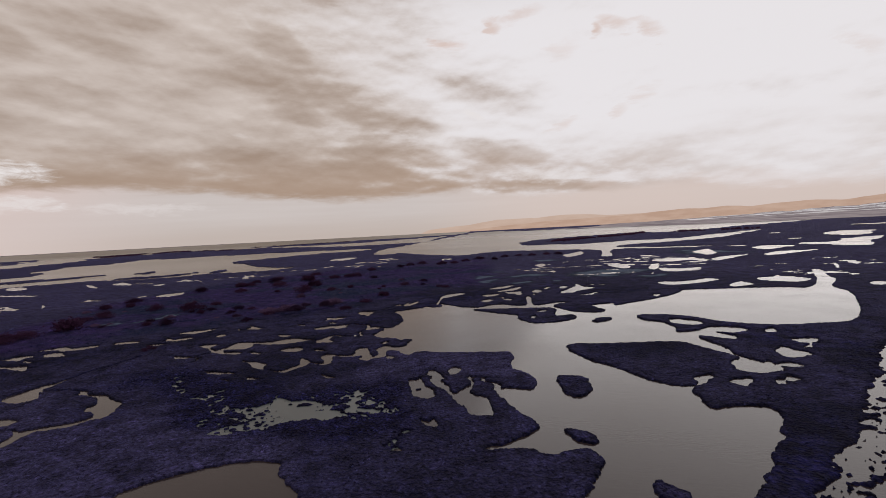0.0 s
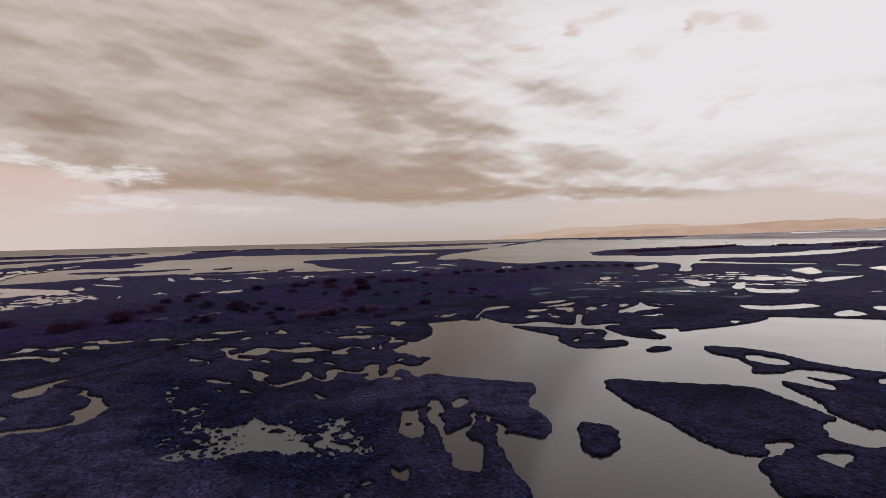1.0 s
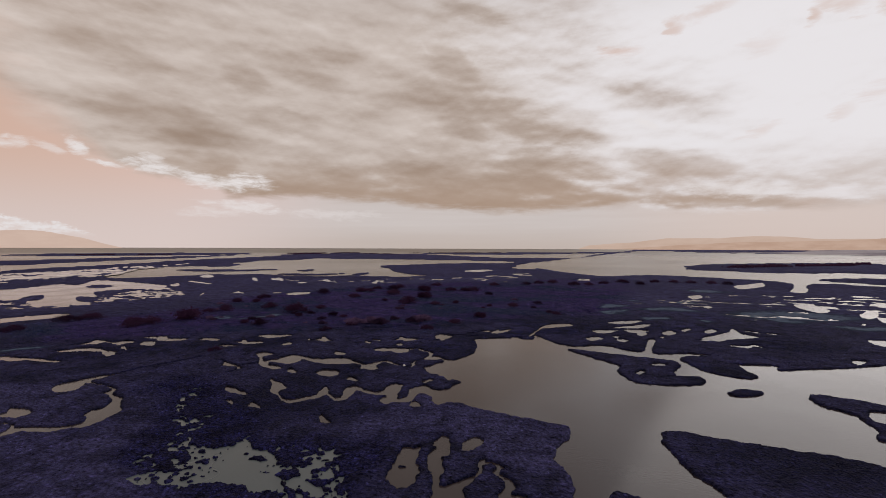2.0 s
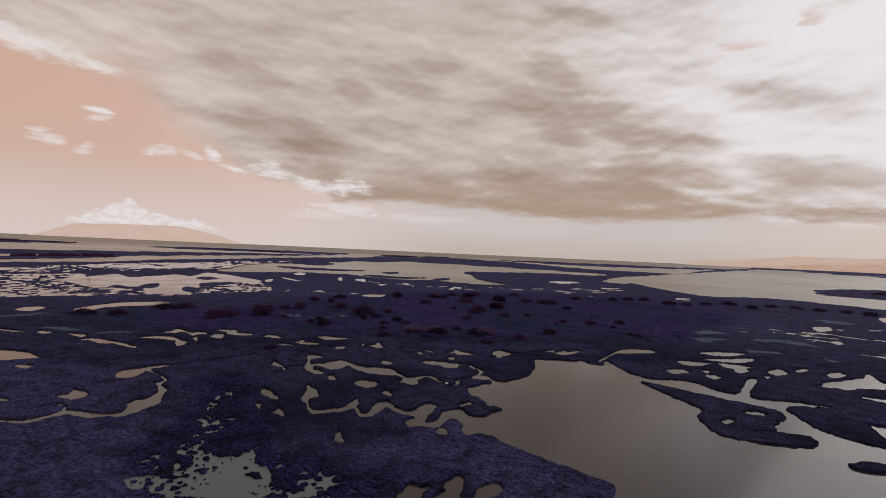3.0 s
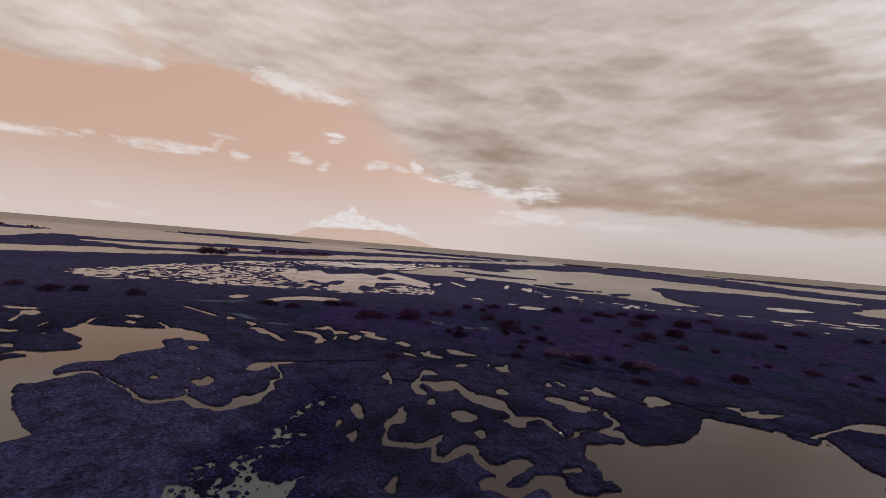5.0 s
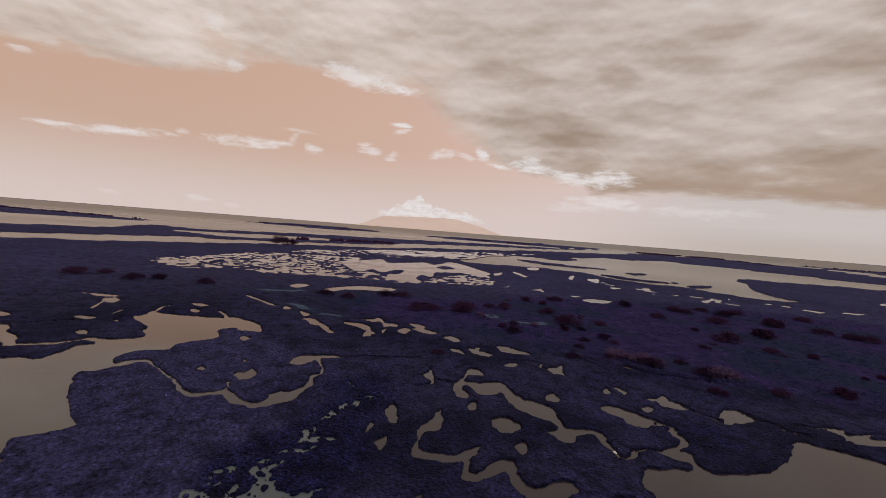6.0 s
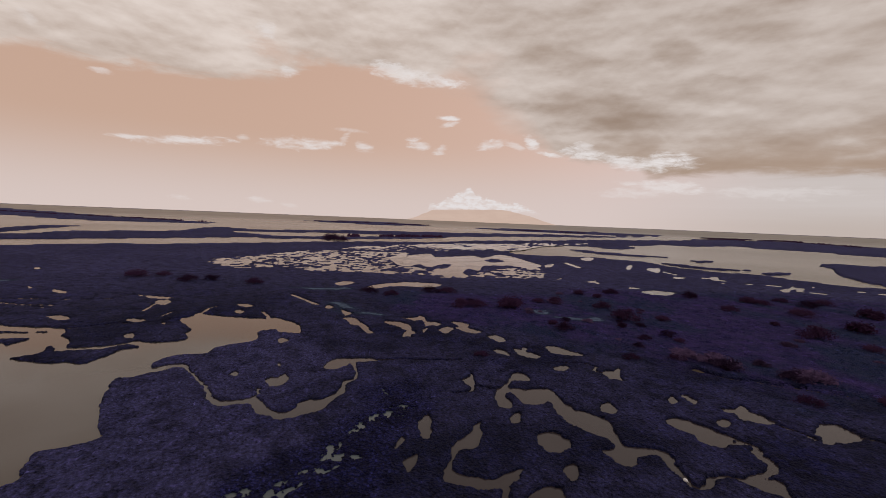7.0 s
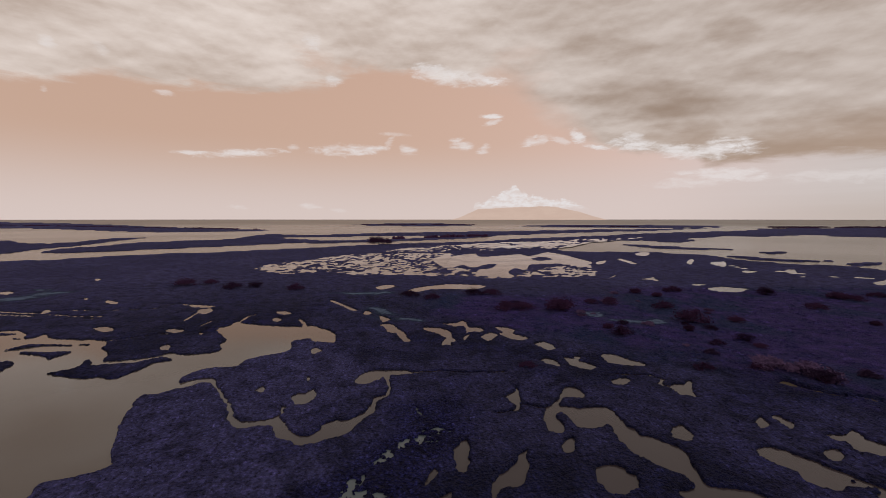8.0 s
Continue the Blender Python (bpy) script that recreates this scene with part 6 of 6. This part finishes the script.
def shrub(seed, width, height, leaves=SHRUB, crown_label="dark maroon feathery twigs", name="shrub"):
    rng = random.Random(seed)
    thing = new(name)
    bm = bmesh.new()
    tips = []
    for k in range(16):
        a, lean = rng.uniform(0, 2 * math.pi), rng.uniform(0.1, 1.0)
        tip = Vector((math.cos(a) * lean * width / 2, math.sin(a) * lean * width / 2, height * rng.uniform(0.55, 1.0) * (1.05 - 0.5 * lean)))
        tips.append(tip)
        foot = Vector((tip.x * 0.15, tip.y * 0.15, -0.1))
        cross = Vector((-math.sin(a), math.cos(a), 0)) * 0.035
        up = Vector((math.cos(a), math.sin(a), 0)) * 0.035
        ring = [bm.verts.new(foot + o) for o in (cross, up, -cross, -up)]
        end = bm.verts.new(tip)
        for i in range(4):
            bm.faces.new((ring[i], ring[(i + 1) % 4], end))
    part("stems", bm, STEM, thing, "thin grey branching stems")
    bm = bmesh.new()
    for tip in tips:
        for k in range(110):
            o = Vector((rng.gauss(0, 0.11) * width, rng.gauss(0, 0.11) * width, rng.gauss(-0.14, 0.14) * height))
            c = tip + o
            if c.z < 0.02:
                c.z = rng.uniform(0.02, 0.25)
            size = rng.uniform(0.06, 0.15)
            u = Vector((rng.gauss(0, 1), rng.gauss(0, 1), rng.gauss(0, 0.6))).normalized() * size
            v = u.orthogonal().normalized() * size * 0.55
            bm.faces.new([bm.verts.new(c - u), bm.verts.new(c + v), bm.verts.new(c + u), bm.verts.new(c - v)])
    part("crown", bm, leaves, thing, crown_label)
    if name == "tussock":
        return tagged(thing, "pale purple tussock of grass on the marsh berm", "grass", "tussocks on the berm")
    return tagged(thing, "dark maroon salt cedar shrub on the marsh berm", "shrub", "shrubs on the berm")


models = [shrub(1, 3.4, 1.9), shrub(2, 2.4, 1.4), shrub(3, 4.2, 1.6), shrub(4, 4.0, 2.2), shrub(5, 2.6, 1.0, TUSSOCK, "pale purple blades", "tussock")]
spots = []
spots += [(-20.5, 161.4, 3, 0.72), (-17.7, 168.1, 3, 0.72), (-13.4, 171.9, 3, 0.86), (-5.5, 166.1, 3, 0.86), (-1.1, 167.6, 3, 0.72), (3.4, 176.2, 3, 0.72), (9.1, 184.1, 3, 0.86), (14.8, 178.7, 3, 0.72), (20.1, 190.1, 3, 0.72), (26.5, 192.2, 3, 0.72), (31.6, 190.9, 3, 0.72), (38.0, 191.6, 3, 0.79), (42.6, 190.4, 3, 0.86), (-244.0, 47.9, 4, 2.0), (-243.4, 50.9, 4, 2.0), (-237.1, 55.1, 4, 1.6), (-59.2, 67.3, 2, 1.54), (-61.1, 58.9, 1, 0.87), (-61.0, 61.8, 3, 0.78), (-63.3, 74.8, 3, 0.51), (-61.8, 77.2, 1, 0.76), (-72.9, 49.7, 3, 0.61)]
spots += [(-75.9, 57.9, 3, 0.76), (-74.8, 61.2, 3, 0.73), (-76.5, 46.1, 3, 0.7), (-70.6, 88.3, 2, 0.8), (-70.7, 96.2, 3, 0.73), (-66.5, 89.7, 2, 0.69), (-56.9, 83.3, 1, 0.73), (-48.2, 81.1, 1, 1.01), (-64.4, 110.8, 1, 0.87), (-58.1, 119.2, 2, 1.04), (-56.2, 120.4, 3, 0.66), (-51.9, 106.6, 3, 0.67), (-52.7, 128.1, 3, 0.91), (-34.5, 101.0, 1, 1.01), (-44.2, 67.8, 1, 0.67), (-31.7, 68.0, 3, 0.41), (-31.2, 74.4, 5, 1.0), (-30.6, 73.2, 3, 0.40), (-28.6, 76.3, 5, 1.1), (-27.2, 76.6, 5, 1.0), (-26.7, 75.9, 3, 0.36), (-23.0, 80.2, 5, 1.0), (-22.3, 81.4, 5, 1.1), (-98.8, 1.7, 3, 1.01), (-100.0, 6.2, 3, 0.68)]
spots += [(-92.6, 12.3, 3, 0.85), (-93.6, 16.3, 3, 0.74), (-87.7, 25.1, 1, 0.77), (-46.4, 116.5, 3, 0.91), (-35.7, 112.9, 2, 1.3), (-43.0, 128.0, 2, 1.4), (-45.8, 144.6, 3, 0.77), (-36.1, 131.3, 3, 0.74), (-30.1, 133.5, 3, 0.84), (-14.3, 88.9, 2, 0.78), (-32.2, 132.7, 3, 0.68), (-29.4, 153.4, 3, 0.76)]
spots += [(-54.0, 134.4, 3, 0.76), (-58.0, 128.0, 3, 0.62)]
scrub_lines = [((-1063, -660), (-576, -66), 40), ((-994, 61), (-903, 293), 26), ((-579, 683), (-524, 839), 30), ((-302, 66), (-336, 142), 14), ((-712, 403), (-641, 496), 14), ((72, 349), (178, 446), 30), ((186, 468), (271, 422), 14), ((-550, 824), (-350, 690), 16), ((-406, 875), (-266, 1057), 18), ((-515, 619), (-516, 760), 14)]

for k in range(46):                  # low growth strewn over the meadow
    f, g = random.random(), random.gauss(0, 9)
    x, y = -66 + 62 * f + g * 0.7, 62 + 48 * f - g * 0.8
    if shore(np.array([x]), np.array([y]))[0][0] > 1.2:
        spots.append((x, y, random.choice((2, 5, 5, 3)), random.uniform(0.25, 0.6)))
free = list(models)
for x, y, kind, size in spots:
    m = pose(x, y, 0.0, 0, 0, random.uniform(0, 360)) @ Matrix.Scale(size, 4)
    model = models[kind - 1]
    if model in free:
        free.remove(model)
        model.matrix_basis = m
    else:
        twin = copy_thing(model, Matrix.Identity(4))
        twin.matrix_basis = m


# ---- far scrub on the spits ----
def far_scrub():
    rng = random.Random(21)
    bm = bmesh.new()
    for (x0, y0), (x1, y1), count in scrub_lines:
        wide = math.hypot(x1 - x0, y1 - y0)
        for k in range(count * 9):
            f = rng.random()
            if noise.noise(Vector((f * wide / 40, x0, y0))) < -0.12:
                continue
            size = rng.choice((0.7, 0.9, 1.1, 1.3, 1.7))
            x, y = x0 + (x1 - x0) * f + rng.gauss(0, 2.5), y0 + (y1 - y0) * f + rng.gauss(0, 2.5)
            low = [bm.verts.new((x + size * rng.uniform(0.8, 1.5) * math.cos(a), y + size * rng.uniform(0.8, 1.5) * math.sin(a), -0.2)) for a in (0, 1.05, 2.1, 3.15, 4.2, 5.25)]
            high = [bm.verts.new((x + (v.co.x - x) * rng.uniform(0.5, 1.0), y + (v.co.y - y) * rng.uniform(0.5, 1.0), size * rng.uniform(0.5, 1.0))) for v in low]
            top = bm.verts.new((x, y, size * rng.uniform(0.9, 1.4)))
            for q in range(6):
                bm.faces.new((low[q], low[(q + 1) % 6], high[(q + 1) % 6], high[q]))
                bm.faces.new((high[q], high[(q + 1) % 6], top))
    data = bpy.data.meshes.new("far_scrub")
    bm.to_mesh(data)
    bm.free()
    data.materials.append(SHRUB)
    tagged(new("far_scrub", data), "low dark scrub along the far spits", "scrub", kind="stuff")


far_scrub()


# ---- far settlement under the hills ----
def far_buildings():
    rng = random.Random(12)
    # walls painted with the same glowing haze, not with a plain pale paint
    pale = haze_glow("far_walls_haze", (0.60, 0.55, 0.56), (0.74, 0.70, 0.72))
    bm = bmesh.new()
    for k in range(420):
        az, r = rng.uniform(-58, -26), rng.uniform(2300, 4300)
        if rng.random() > (abs(az) - 20) / 26:
            continue
        wide, deep, tall = rng.uniform(12, 70), rng.uniform(15, 60), rng.uniform(3, 8)
        turn = rng.gauss(0.3, 0.25)
        x, y = -r * math.sin(radians(az)), r * math.cos(radians(az))
        m = Matrix.Translation((x, y, 0)) @ Matrix.Rotation(turn, 4, "Z")
        low = [bm.verts.new(m @ Vector((sx * wide / 2, sy * deep / 2, -0.5))) for sx, sy in ((-1, -1), (1, -1), (1, 1), (-1, 1))]
        eave = [bm.verts.new(v.co + Vector((0, 0, tall))) for v in low]
        ends = [bm.verts.new(m @ Vector((s * wide / 2, 0, tall * 1.35))) for s in (-1, 1)]
        for i in range(4):
            bm.faces.new((low[i], low[(i + 1) % 4], eave[(i + 1) % 4], eave[i]))
        bm.faces.new((eave[0], eave[1], ends[1], ends[0]))
        bm.faces.new((eave[2], eave[3], ends[0], ends[1]))
        bm.faces.new((eave[3], eave[0], ends[0]))
        bm.faces.new((eave[1], eave[2], ends[1]))
    data = bpy.data.meshes.new("far_buildings")
    bm.to_mesh(data)
    bm.free()
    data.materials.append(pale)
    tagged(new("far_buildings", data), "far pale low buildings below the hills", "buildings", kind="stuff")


far_buildings()


# ---- a small white speck of unknown kind, built as a float ----
def white_speck(x, y):
    thing = new("float")
    thing.location = (x, y, 0.10)
    bm = bmesh.new()
    bmesh.ops.create_uvsphere(bm, u_segments=16, v_segments=10, radius=0.10)
    bmesh.ops.scale(bm, vec=(1.35, 1.0, 0.95), verts=bm.verts)
    part("shell", bm, PALE, thing)
    bm = bmesh.new()
    bmesh.ops.create_cone(bm, cap_ends=True, segments=12, radius1=0.03, radius2=0.02, depth=0.07, matrix=Matrix.Translation((0.15, 0, 0)) @ Matrix.Rotation(radians(90), 4, "Y"))
    part("neck", bm, PALE, thing)
    tagged(thing, "small white speck beside a creek, built as a float", "float")


white_speck(-11.8, 54.6)
